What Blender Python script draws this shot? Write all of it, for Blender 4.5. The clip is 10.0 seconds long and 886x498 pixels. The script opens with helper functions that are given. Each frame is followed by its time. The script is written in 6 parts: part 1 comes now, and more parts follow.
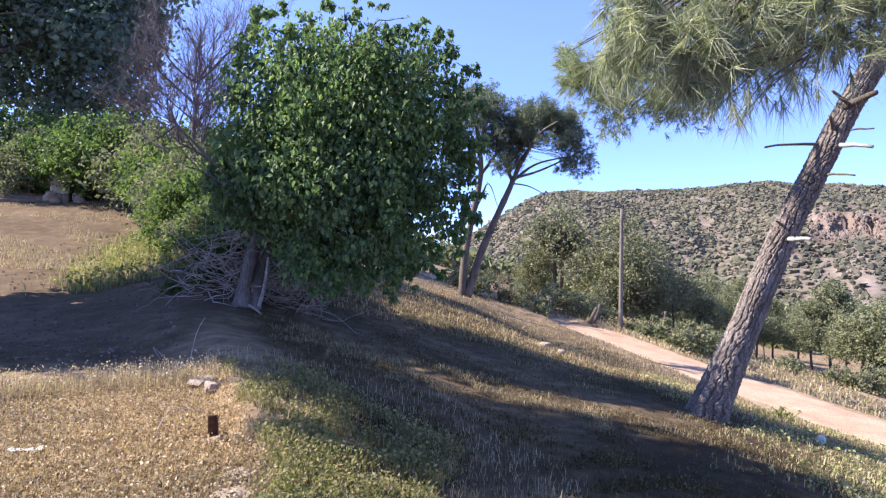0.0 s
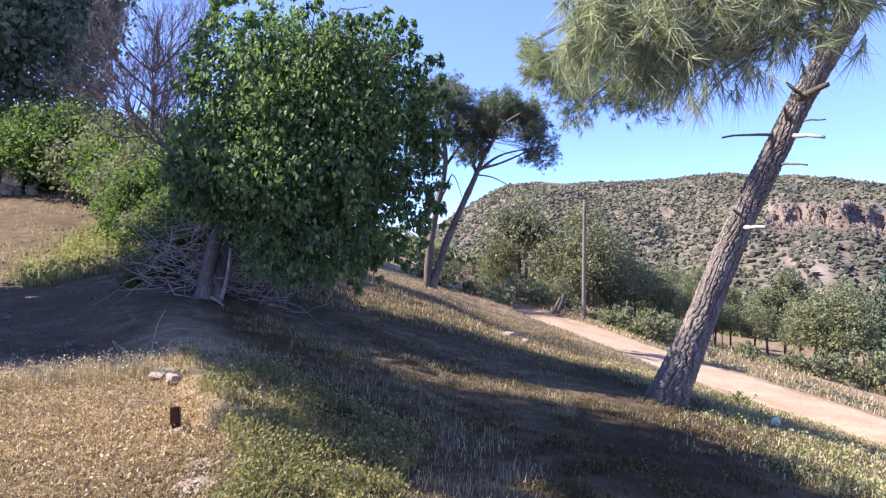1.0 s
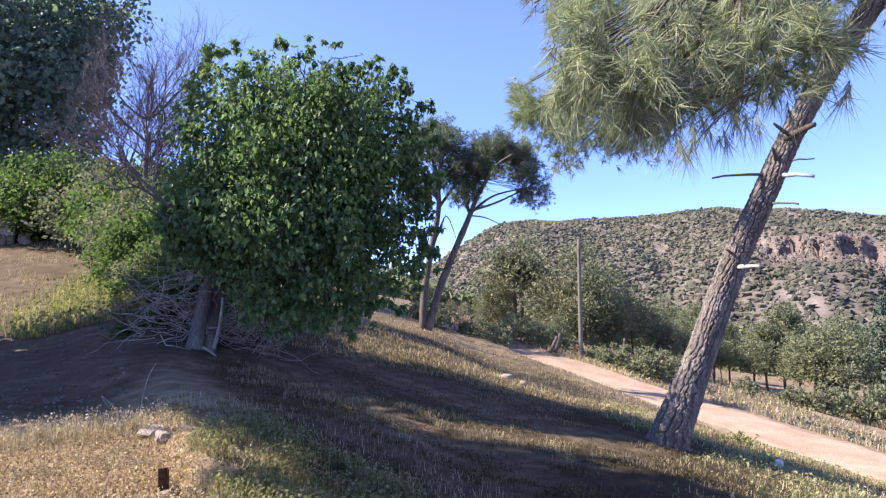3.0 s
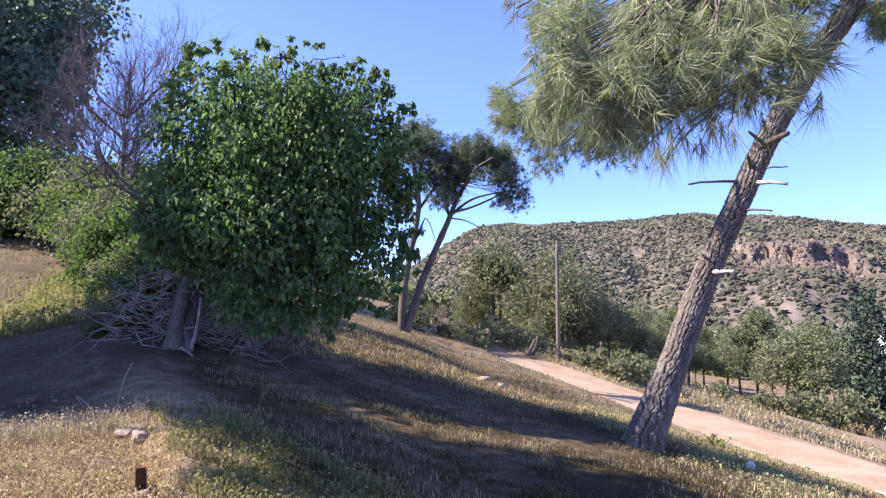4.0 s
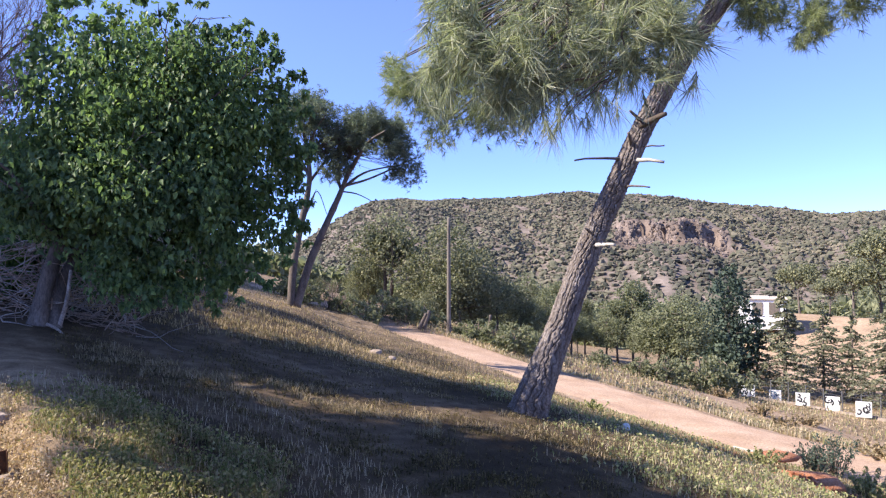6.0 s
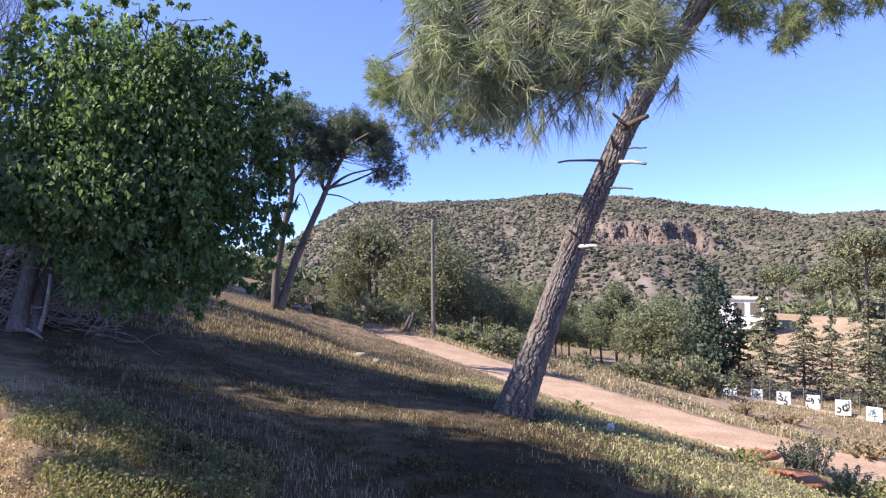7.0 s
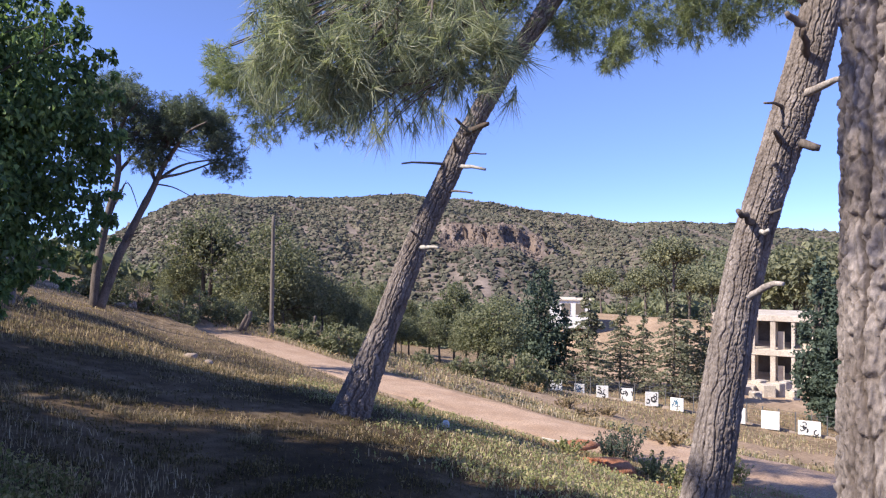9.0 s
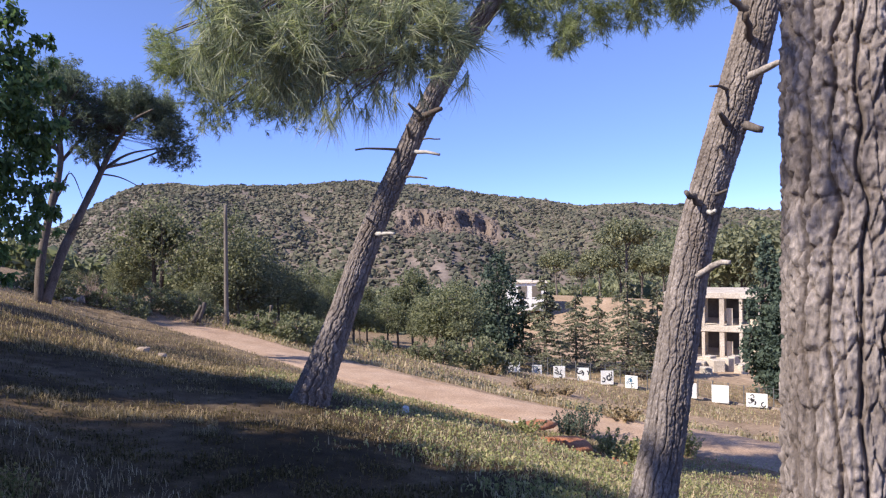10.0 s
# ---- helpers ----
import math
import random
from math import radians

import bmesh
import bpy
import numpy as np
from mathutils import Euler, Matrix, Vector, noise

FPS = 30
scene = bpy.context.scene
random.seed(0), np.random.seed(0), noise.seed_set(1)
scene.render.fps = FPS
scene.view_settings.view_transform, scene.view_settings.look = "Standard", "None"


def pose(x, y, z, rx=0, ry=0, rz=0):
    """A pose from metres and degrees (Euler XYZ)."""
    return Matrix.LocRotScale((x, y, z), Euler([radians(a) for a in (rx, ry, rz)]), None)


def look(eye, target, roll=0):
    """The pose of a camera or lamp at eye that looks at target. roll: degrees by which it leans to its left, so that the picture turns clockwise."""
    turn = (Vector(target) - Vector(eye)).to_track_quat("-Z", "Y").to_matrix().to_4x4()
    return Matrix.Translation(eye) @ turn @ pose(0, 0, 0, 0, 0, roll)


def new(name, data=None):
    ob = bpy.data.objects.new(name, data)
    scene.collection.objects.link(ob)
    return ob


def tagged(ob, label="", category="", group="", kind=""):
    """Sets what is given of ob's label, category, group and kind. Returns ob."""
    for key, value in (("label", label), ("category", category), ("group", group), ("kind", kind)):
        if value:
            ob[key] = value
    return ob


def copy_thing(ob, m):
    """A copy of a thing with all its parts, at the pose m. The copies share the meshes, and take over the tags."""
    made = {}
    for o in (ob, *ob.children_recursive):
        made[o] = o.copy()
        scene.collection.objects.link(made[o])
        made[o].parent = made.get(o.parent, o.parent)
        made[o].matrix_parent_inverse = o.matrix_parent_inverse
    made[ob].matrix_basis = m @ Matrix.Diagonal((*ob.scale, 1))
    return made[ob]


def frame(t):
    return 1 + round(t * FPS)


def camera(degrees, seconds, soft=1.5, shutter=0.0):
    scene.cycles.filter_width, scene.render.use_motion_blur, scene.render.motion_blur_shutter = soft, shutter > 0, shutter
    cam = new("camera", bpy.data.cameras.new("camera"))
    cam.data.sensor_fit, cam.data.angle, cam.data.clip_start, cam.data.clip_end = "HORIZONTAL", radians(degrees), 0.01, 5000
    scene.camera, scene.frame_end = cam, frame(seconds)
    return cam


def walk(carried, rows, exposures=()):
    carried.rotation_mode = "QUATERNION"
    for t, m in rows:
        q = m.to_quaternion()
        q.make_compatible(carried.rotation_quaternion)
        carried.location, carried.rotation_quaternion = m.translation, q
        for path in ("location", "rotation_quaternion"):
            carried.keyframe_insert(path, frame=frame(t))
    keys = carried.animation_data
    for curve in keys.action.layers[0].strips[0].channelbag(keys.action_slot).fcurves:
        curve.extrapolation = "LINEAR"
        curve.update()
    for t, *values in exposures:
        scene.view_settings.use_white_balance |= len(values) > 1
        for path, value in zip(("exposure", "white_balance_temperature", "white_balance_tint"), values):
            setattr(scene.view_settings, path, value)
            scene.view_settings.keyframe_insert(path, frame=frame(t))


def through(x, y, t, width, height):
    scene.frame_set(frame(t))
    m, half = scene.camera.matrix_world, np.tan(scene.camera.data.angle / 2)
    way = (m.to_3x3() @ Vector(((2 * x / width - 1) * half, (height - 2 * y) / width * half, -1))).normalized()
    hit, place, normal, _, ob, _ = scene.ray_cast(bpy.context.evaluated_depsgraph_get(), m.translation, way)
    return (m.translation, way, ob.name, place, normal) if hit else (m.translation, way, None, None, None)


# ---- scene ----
cam = camera(65.7, 10.0, soft=1.25)
ROWS = [
    (0.0, 0.000, 0.000, 0.000, 0.00, 0.40, 0.40),
    (0.5, -0.006, -0.010, -0.006, -2.19, 0.52, 0.11),
    (1.0, 0.005, -0.015, -0.026, -2.92, -0.25, 0.04),
    (1.5, 0.019, 0.008, -0.030, -3.23, -1.37, -0.28),
    (2.0, 0.012, -0.001, 0.013, -3.74, 0.95, -0.50),
    (2.5, 0.033, 0.035, 0.048, -3.15, 2.60, -1.13),
    (4.0, 0.010, -0.020, 0.043, -5.11, 3.19, -0.51),
    (4.5, 0.012, -0.002, 0.022, -6.45, 1.91, -0.25),
    (5.0, 0.015, 0.007, 0.016, -7.44, 1.41, -0.47),
    (5.5, 0.030, 0.025, 0.009, -11.31, 0.82, -0.22),
    (5.7, 0.025, 0.015, 0.004, -13.05, 0.90, -0.20),
    (7.0, 0.013, 0.008, 0.004, -15.41, 1.22, -0.77),
    (7.5, 0.013, -0.016, 0.007, -20.23, 1.01, 0.13),
    (8.0, 0.018, -0.005, 0.016, -23.38, 1.25, 0.40),
    (8.5, 0.020, 0.001, 0.015, -25.33, 1.48, 0.88),
    (9.0, 0.031, 0.018, 0.008, -28.46, 1.10, 0.43),
    (9.5, 0.031, 0.014, 0.015, -31.01, 0.99, 0.10),
    (10.0, 0.036, 0.013, 0.011, -32.08, -0.13, -0.82),
]
walk(cam, [(t, pose(x, y, 1.6 + z, 90, 0, yaw) @ pose(0, 0, 0, pitch, 0, 0) @ pose(0, 0, 0, 0, 0, roll)) for t, x, y, z, yaw, pitch, roll in ROWS],
     exposures=[(0.0, 1.44), (2.5, 1.36), (5.0, 1.25), (7.5, 1.02), (10.0, 0.68)])

# ---- light ----
SUN_X, SUN_Y, SUN_UP = -0.996, 0.09, 41.0
world = bpy.data.worlds.new("sky")
scene.world = world
world.use_nodes = True
wn = world.node_tree.nodes
sky = wn.new("ShaderNodeTexSky")
sky.sky_type = 'NISHITA'
sky.sun_disc = False
sky.sun_elevation = radians(SUN_UP)
sky.sun_rotation = math.atan2(SUN_X, SUN_Y)
sky.altitude = 2500
sky.air_density, sky.dust_density, sky.ozone_density = 0.85, 0.0, 2.5
tone = wn.new("ShaderNodeMix")
tone.data_type, tone.blend_type = 'RGBA', 'MULTIPLY'
tone.inputs["Factor"].default_value = 1.0
tone.inputs[7].default_value = (0.97, 0.93, 1.17, 1)
# a clear dry horizon, a little deeper than the plain sky model gives
coord, axes, rise = wn.new("ShaderNodeTexCoord"), wn.new("ShaderNodeSeparateXYZ"), wn.new("ShaderNodeMapRange")
rise.inputs[1].default_value, rise.inputs[2].default_value = 0.0, 0.4
rise.interpolation_type = 'SMOOTHSTEP'
clear = wn.new("ShaderNodeMix")
clear.data_type = 'RGBA'
clear.inputs[6].default_value, clear.inputs[7].default_value = (0.61, 0.71, 1.0, 1), (1.06, 1.03, 1.03, 1)
depth = wn.new("ShaderNodeMix")
depth.data_type, depth.blend_type = 'RGBA', 'MULTIPLY'
depth.inputs["Factor"].default_value = 1.0
for a, b in ((coord.outputs["Generated"], axes.inputs[0]), (axes.outputs[2], rise.inputs[0]), (rise.outputs[0], clear.inputs[0]), (tone.outputs[2], depth.inputs[6]), (clear.outputs[2], depth.inputs[7])):
    world.node_tree.links.new(a, b)
world.node_tree.links.new(sky.outputs[0], tone.inputs[6])
world.node_tree.links.new(depth.outputs[2], wn["Background"].inputs[0])
wn["Background"].inputs[1].default_value = 0.138
sun = new("sun", bpy.data.lights.new("sun", 'SUN'))
sun.data.energy, sun.data.angle, sun.data.color = 5.0, radians(0.53), (1.0, 0.9, 0.8)
flat = math.cos(radians(SUN_UP))
sun.matrix_world = look((SUN_X * flat * 60, SUN_Y * flat * 60, math.sin(radians(SUN_UP)) * 60), (0, 0, 0))


# ---- materials ----
def shader(name):
    m = bpy.data.materials.new(name)
    m.use_nodes = True
    t = m.node_tree
    return m, t.nodes, t.links, t.nodes["Principled BSDF"]


def ramp(n, stops):
    r = n.new("ShaderNodeValToRGB")
    e = r.color_ramp.elements
    while len(e) < len(stops):
        e.new(0.5)
    for k, (p, c) in enumerate(stops):
        e[k].position, e[k].color = p, (*c, 1)
    return r


def noisy(n, l, scale, detail=6, rough=0.6, stretch=(1, 1, 1), kind="Object"):
    co, mp, no = n.new("ShaderNodeTexCoord"), n.new("ShaderNodeMapping"), n.new("ShaderNodeTexNoise")
    mp.inputs["Scale"].default_value = stretch
    no.inputs["Scale"].default_value, no.inputs["Detail"].default_value, no.inputs["Roughness"].default_value = scale, detail, rough
    l.new(co.outputs[kind], mp.inputs[0])
    l.new(mp.outputs[0], no.inputs[0])
    return no


def blend(n, l, fac, a, b, how='MIX'):
    x = n.new("ShaderNodeMix")
    x.data_type, x.blend_type = 'RGBA', how
    for socket, v in ((x.inputs["Factor"], fac), (x.inputs[6], a), (x.inputs[7], b)):
        if isinstance(v, (int, float)):
            socket.default_value = v
        elif isinstance(v, tuple):
            socket.default_value = (*v, 1)
        else:
            l.new(v, socket)
    return x.outputs[2]


def surface(name, dark, mid, light, scale=4.0, fine=40.0, rough=0.85, bump=0.3, depth=0.02, stretch=(1, 1, 1), island=0.0, metal=0.0):
    """Two scales of variation in colour, and fine relief."""
    m, n, l, b = shader(name)
    big, small = noisy(n, l, scale, stretch=stretch), noisy(n, l, fine, stretch=stretch)
    r1 = ramp(n, [(0.3, dark), (0.5, mid), (0.72, light)])
    l.new(big.outputs[0], r1.inputs[0])
    r2 = ramp(n, [(0.3, (0.55, 0.55, 0.55)), (0.7, (1.3, 1.3, 1.3))])
    l.new(small.outputs[0], r2.inputs[0])
    c = blend(n, l, 1.0, r1.outputs[0], r2.outputs[0], 'MULTIPLY')
    if island:
        g = n.new("ShaderNodeNewGeometry")
        r3 = ramp(n, [(0.0, (1 - island,) * 3), (1.0, (1 + island,) * 3)])
        l.new(g.outputs["Random Per Island"], r3.inputs[0])
        c = blend(n, l, 1.0, c, r3.outputs[0], 'MULTIPLY')
    l.new(c, b.inputs["Base Color"])
    b.inputs["Roughness"].default_value, b.inputs["Metallic"].default_value = rough, metal
    b.inputs["Specular IOR Level"].default_value = 0.25
    bp = n.new("ShaderNodeBump")
    bp.inputs["Strength"].default_value, bp.inputs["Distance"].default_value = bump, depth
    l.new(small.outputs[0], bp.inputs["Height"])
    l.new(bp.outputs[0], b.inputs["Normal"])
    return m


def foliage(name, colours, through=0.35, rough=0.55, gloss=0.3, patch=0.6):
    """Leaves, each with a colour of its own, that let some light through."""
    m, n, l, b = shader(name)
    g = n.new("ShaderNodeNewGeometry")
    r = ramp(n, [(k / max(1, len(colours) - 1), c) for k, c in enumerate(colours)])
    l.new(g.outputs["Random Per Island"], r.inputs[0])
    no = noisy(n, l, patch, 3)
    r2 = ramp(n, [(0.3, (0.7, 0.72, 0.75)), (0.7, (1.25, 1.2, 1.1))])
    l.new(no.outputs[0], r2.inputs[0])
    c = blend(n, l, 1.0, r.outputs[0], r2.outputs[0], 'MULTIPLY')
    l.new(c, b.inputs["Base Color"])
    b.inputs["Roughness"].default_value, b.inputs["Specular IOR Level"].default_value = rough, gloss
    if through:
        t, mx = n.new("ShaderNodeBsdfTranslucent"), n.new("ShaderNodeMixShader")
        l.new(blend(n, l, 1.0, c, (1.15, 1.25, 0.85), 'MULTIPLY'), t.inputs[0])
        mx.inputs[0].default_value = through
        l.new(b.outputs[0], mx.inputs[1])
        l.new(t.outputs[0], mx.inputs[2])
        l.new(mx.outputs[0], n["Material Output"].inputs[0])
    return m


def ground_shader():
    m, n, l, b = shader("ground")

    def layer(name):
        a = n.new("ShaderNodeAttribute")
        a.attribute_name = name
        return a.outputs["Fac"]
    big, mid, small = noisy(n, l, 0.5, 5), noisy(n, l, 3.5, 8), noisy(n, l, 60, 6, 0.7)
    straw = ramp(n, [(0.3, (0.15, 0.105, 0.065)), (0.5, (0.27, 0.195, 0.125)), (0.7, (0.42, 0.32, 0.21))])
    l.new(mid.outputs[0], straw.inputs[0])
    # dark brown soil for slope and drive, tree shade put into its colour
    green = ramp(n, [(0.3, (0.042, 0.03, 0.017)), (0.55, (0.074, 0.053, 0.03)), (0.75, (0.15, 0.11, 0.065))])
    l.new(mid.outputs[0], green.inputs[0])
    dirt = ramp(n, [(0.3, (0.37, 0.26, 0.18)), (0.55, (0.47, 0.34, 0.24)), (0.75, (0.55, 0.42, 0.31))])
    l.new(mid.outputs[0], dirt.inputs[0])
    red = ramp(n, [(0.3, (0.32, 0.13, 0.06)), (0.7, (0.45, 0.21, 0.11))])
    l.new(mid.outputs[0], red.inputs[0])
    rock = ramp(n, [(0.32, (0.12, 0.1, 0.083)), (0.5, (0.185, 0.152, 0.13)), (0.68, (0.28, 0.23, 0.2))])
    hillnoise = noisy(n, l, 0.09, 9, 0.72)
    l.new(hillnoise.outputs[0], rock.inputs[0])
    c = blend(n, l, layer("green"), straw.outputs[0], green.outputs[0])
    c = blend(n, l, layer("dirt"), c, dirt.outputs[0])
    c = blend(n, l, layer("rock"), c, rock.outputs[0])
    c = blend(n, l, layer("red"), c, red.outputs[0])
    r2 = ramp(n, [(0.3, (0.6, 0.6, 0.6)), (0.7, (1.3, 1.3, 1.3))])
    l.new(small.outputs[0], r2.inputs[0])
    r3 = ramp(n, [(0.3, (0.8, 0.8, 0.8)), (0.7, (1.15, 1.15, 1.15))])
    l.new(big.outputs[0], r3.inputs[0])
    c = blend(n, l, 1.0, blend(n, l, 1.0, c, r2.outputs[0], 'MULTIPLY'), r3.outputs[0], 'MULTIPLY')
    l.new(c, b.inputs["Base Color"])
    b.inputs["Roughness"].default_value, b.inputs["Specular IOR Level"].default_value = 0.95, 0.1
    bp = n.new("ShaderNodeBump")
    bp.inputs["Strength"].default_value, bp.inputs["Distance"].default_value = 0.6, 0.03
    l.new(small.outputs[0], bp.inputs["Height"])
    l.new(bp.outputs[0], b.inputs["Normal"])
    return m


GROUND = ground_shader()
ROADM = surface("dirt_road", (0.37, 0.245, 0.165), (0.46, 0.32, 0.225), (0.55, 0.4, 0.295), 0.8, 25, 0.95, 0.5, 0.02)


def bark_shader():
    """Grey plates over dark reddish furrows, crack shade painted into the furrow colour; the layer "plate" tells which
    is which.
    """
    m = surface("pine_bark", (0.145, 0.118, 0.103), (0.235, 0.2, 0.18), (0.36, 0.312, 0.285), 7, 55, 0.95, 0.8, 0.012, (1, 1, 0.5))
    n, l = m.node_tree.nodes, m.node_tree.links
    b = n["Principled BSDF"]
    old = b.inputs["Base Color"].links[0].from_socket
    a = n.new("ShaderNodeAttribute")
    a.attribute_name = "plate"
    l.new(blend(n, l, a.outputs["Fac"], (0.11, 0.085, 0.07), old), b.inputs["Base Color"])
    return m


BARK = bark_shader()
BARK_GREY = surface("grey_bark", (0.09, 0.075, 0.065), (0.15, 0.125, 0.11), (0.22, 0.19, 0.17), 7, 60, 0.95, 0.5, 0.01, (1, 1, 0.3))
DEADWOOD = surface("dead_wood", (0.2, 0.17, 0.15), (0.33, 0.29, 0.26), (0.46, 0.42, 0.38), 9, 60, 0.9, 0.4, 0.005, island=0.35)
CUTWOOD = surface("cut_wood", (0.32, 0.29, 0.26), (0.45, 0.42, 0.38), (0.56, 0.53, 0.48), 12, 80, 0.85)
TWIG = surface("dry_twigs", (0.21, 0.155, 0.125), (0.33, 0.25, 0.205), (0.46, 0.37, 0.31), 6, 50, 0.95, island=0.4)
BARETWIG = surface("bare_twigs", (0.13, 0.1, 0.105), (0.2, 0.16, 0.165), (0.29, 0.24, 0.245), 6, 50, 0.95, island=0.3)
POLEWOOD = surface("weathered_pole", (0.15, 0.13, 0.113), (0.21, 0.185, 0.165), (0.28, 0.25, 0.23), 3, 40, 0.9, 0.4, 0.01, (1, 1, 0.1))
RUST = surface("rusty_iron", (0.05, 0.025, 0.015), (0.11, 0.05, 0.025), (0.2, 0.09, 0.04), 30, 150, 0.85, 0.4, 0.003, metal=0.3)
STONE = surface("limestone", (0.2, 0.155, 0.125), (0.3, 0.24, 0.195), (0.41, 0.34, 0.285), 5, 45, 0.95, 0.6, 0.015, island=0.25)
PALE = surface("pale_render", (0.55, 0.47, 0.38), (0.66, 0.58, 0.48), (0.74, 0.67, 0.58), 2, 30, 0.9, 0.2)
CONCRETE = surface("raw_concrete", (0.42, 0.36, 0.29), (0.56, 0.49, 0.41), (0.66, 0.6, 0.52), 0.6, 12, 0.9, 0.2)
WHITE = surface("white_board", (0.7, 0.7, 0.68), (0.79, 0.79, 0.77), (0.84, 0.84, 0.82), 3, 30, 0.6, 0.05)
INK = surface("black_paint", (0.02, 0.02, 0.025), (0.035, 0.035, 0.04), (0.07, 0.07, 0.08), 8, 60, 0.7, 0.05)
BLUEINK = surface("blue_paint", (0.04, 0.1, 0.17), (0.07, 0.16, 0.25), (0.15, 0.27, 0.35), 8, 60, 0.7, 0.05)
# indoor shade put into the colour, for rear walls and windows
DARKIN = surface("unlit_inside", (0.12, 0.1, 0.085), (0.18, 0.155, 0.13), (0.25, 0.22, 0.19), 1, 20, 0.95, 0.1)
STEEL = surface("grey_steel", (0.15, 0.15, 0.15), (0.24, 0.24, 0.24), (0.33, 0.33, 0.33), 9, 60, 0.5, 0.1, metal=0.6)
REDROCK = surface("red_rock", (0.13, 0.102, 0.086), (0.185, 0.146, 0.124), (0.25, 0.2, 0.172), 0.2, 2, 0.95, 0.5, 0.2, island=0.25)
REDSOIL = surface("red_soil", (0.28, 0.11, 0.055), (0.42, 0.18, 0.095), (0.54, 0.26, 0.15), 4, 40, 0.97, 0.8, 0.03)
PAPER = surface("white_litter", (0.65, 0.65, 0.63), (0.76, 0.76, 0.74), (0.82, 0.82, 0.8), 15, 80, 0.7, 0.1)
L_MULBERRY = foliage("mulberry_leaves", [(0.09, 0.145, 0.08), (0.13, 0.2, 0.095), (0.18, 0.27, 0.11), (0.26, 0.36, 0.14)], 0.42, 0.5, 0.3, 0.9)
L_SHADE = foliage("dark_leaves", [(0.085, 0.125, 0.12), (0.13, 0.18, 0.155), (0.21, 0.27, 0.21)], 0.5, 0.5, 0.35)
L_BRIGHT = foliage("fresh_leaves", [(0.06, 0.1, 0.043), (0.1, 0.155, 0.053), (0.18, 0.26, 0.08)], 0.42, 0.55, 0.25, 1.2)
L_OLIVE = foliage("olive_leaves", [(0.157, 0.171, 0.114), (0.22, 0.234, 0.152), (0.304, 0.314, 0.204)], 0.35, 0.7, 0.1)
L_NEEDLE = foliage("long_needles", [(0.17, 0.205, 0.15), (0.27, 0.305, 0.22), (0.39, 0.415, 0.305), (0.53, 0.535, 0.42)], 0.42, 0.5, 0.3, 5.0)
L_SIDE = foliage("side_needles", [(0.19, 0.23, 0.14), (0.28, 0.32, 0.19), (0.4, 0.43, 0.26)], 0.45, 0.55, 0.25, 3.0)
L_PINE = foliage("pine_needles", [(0.135, 0.148, 0.1), (0.205, 0.215, 0.14), (0.3, 0.3, 0.19)], 0.28, 0.65, 0.12)
L_CYPRESS = foliage("cypress_scales", [(0.0562, 0.0812, 0.0697), (0.0813, 0.112, 0.0899), (0.125, 0.161, 0.121)], 0.2, 0.7, 0.1)
L_CEDAR = foliage("cedar_needles", [(0.155, 0.17, 0.12), (0.22, 0.232, 0.165), (0.34, 0.32, 0.235)], 0.3, 0.7, 0.1)
L_SCRUB = foliage("hill_scrub", [(0.08, 0.084, 0.062), (0.108, 0.108, 0.08), (0.138, 0.13, 0.098), (0.17, 0.152, 0.12)], 0.0, 0.8, 0.1, 0.02)
G_DRY = foliage("dry_grass", [(0.33, 0.25, 0.175), (0.44, 0.35, 0.245), (0.55, 0.45, 0.33), (0.66, 0.57, 0.44)], 0.25, 0.7, 0.15)
G_MIX = foliage("half_dry_grass", [(0.17, 0.14, 0.083), (0.27, 0.215, 0.133), (0.4, 0.315, 0.205), (0.55, 0.43, 0.3)], 0.3, 0.7, 0.15)
# slope grass with the trees' shade put into its colour
G_SHADED = foliage("shaded_slope_grass", [(0.052, 0.045, 0.02), (0.088, 0.072, 0.034), (0.15, 0.118, 0.06), (0.26, 0.205, 0.12)], 0.3, 0.7, 0.12, 1.5)
L_TWIN = foliage("umbrella_needles", [(0.11, 0.14, 0.125), (0.165, 0.2, 0.16), (0.24, 0.275, 0.2)], 0.35, 0.7, 0.1)
G_GREEN = foliage("green_weeds", [(0.2, 0.23, 0.1), (0.28, 0.3, 0.135), (0.38, 0.37, 0.19), (0.5, 0.46, 0.27)], 0.35, 0.6, 0.2, 1.5)
G_BANK = foliage("bank_weeds", [(0.115, 0.135, 0.05), (0.18, 0.19, 0.075), (0.29, 0.265, 0.125), (0.42, 0.36, 0.21)], 0.4, 0.6, 0.2, 4.0)
G_TERRACE = foliage("terrace_grass", [(0.16, 0.11, 0.07), (0.3, 0.225, 0.145), (0.44, 0.34, 0.23), (0.6, 0.49, 0.35)], 0.25, 0.7, 0.15)


# ---- the lie of the land ----
def ease(v, lo, hi):
    u = np.clip((v - lo) / (hi - lo), 0, 1)
    return u * u * (3 - 2 * u)


def knots(v, xs, ys):
    """A curve through the knots, rounded by averaging three linear readings."""
    s = 0.08 * np.maximum(np.abs(v), 3.0)
    return (np.interp(v - s, xs, ys) + 2 * np.interp(v, xs, ys) + np.interp(v + s, xs, ys)) / 4


def road_x(y):
    """The centre line of the dirt road, x for y."""
    return np.interp(y, ROAD_Y, ROAD_X)


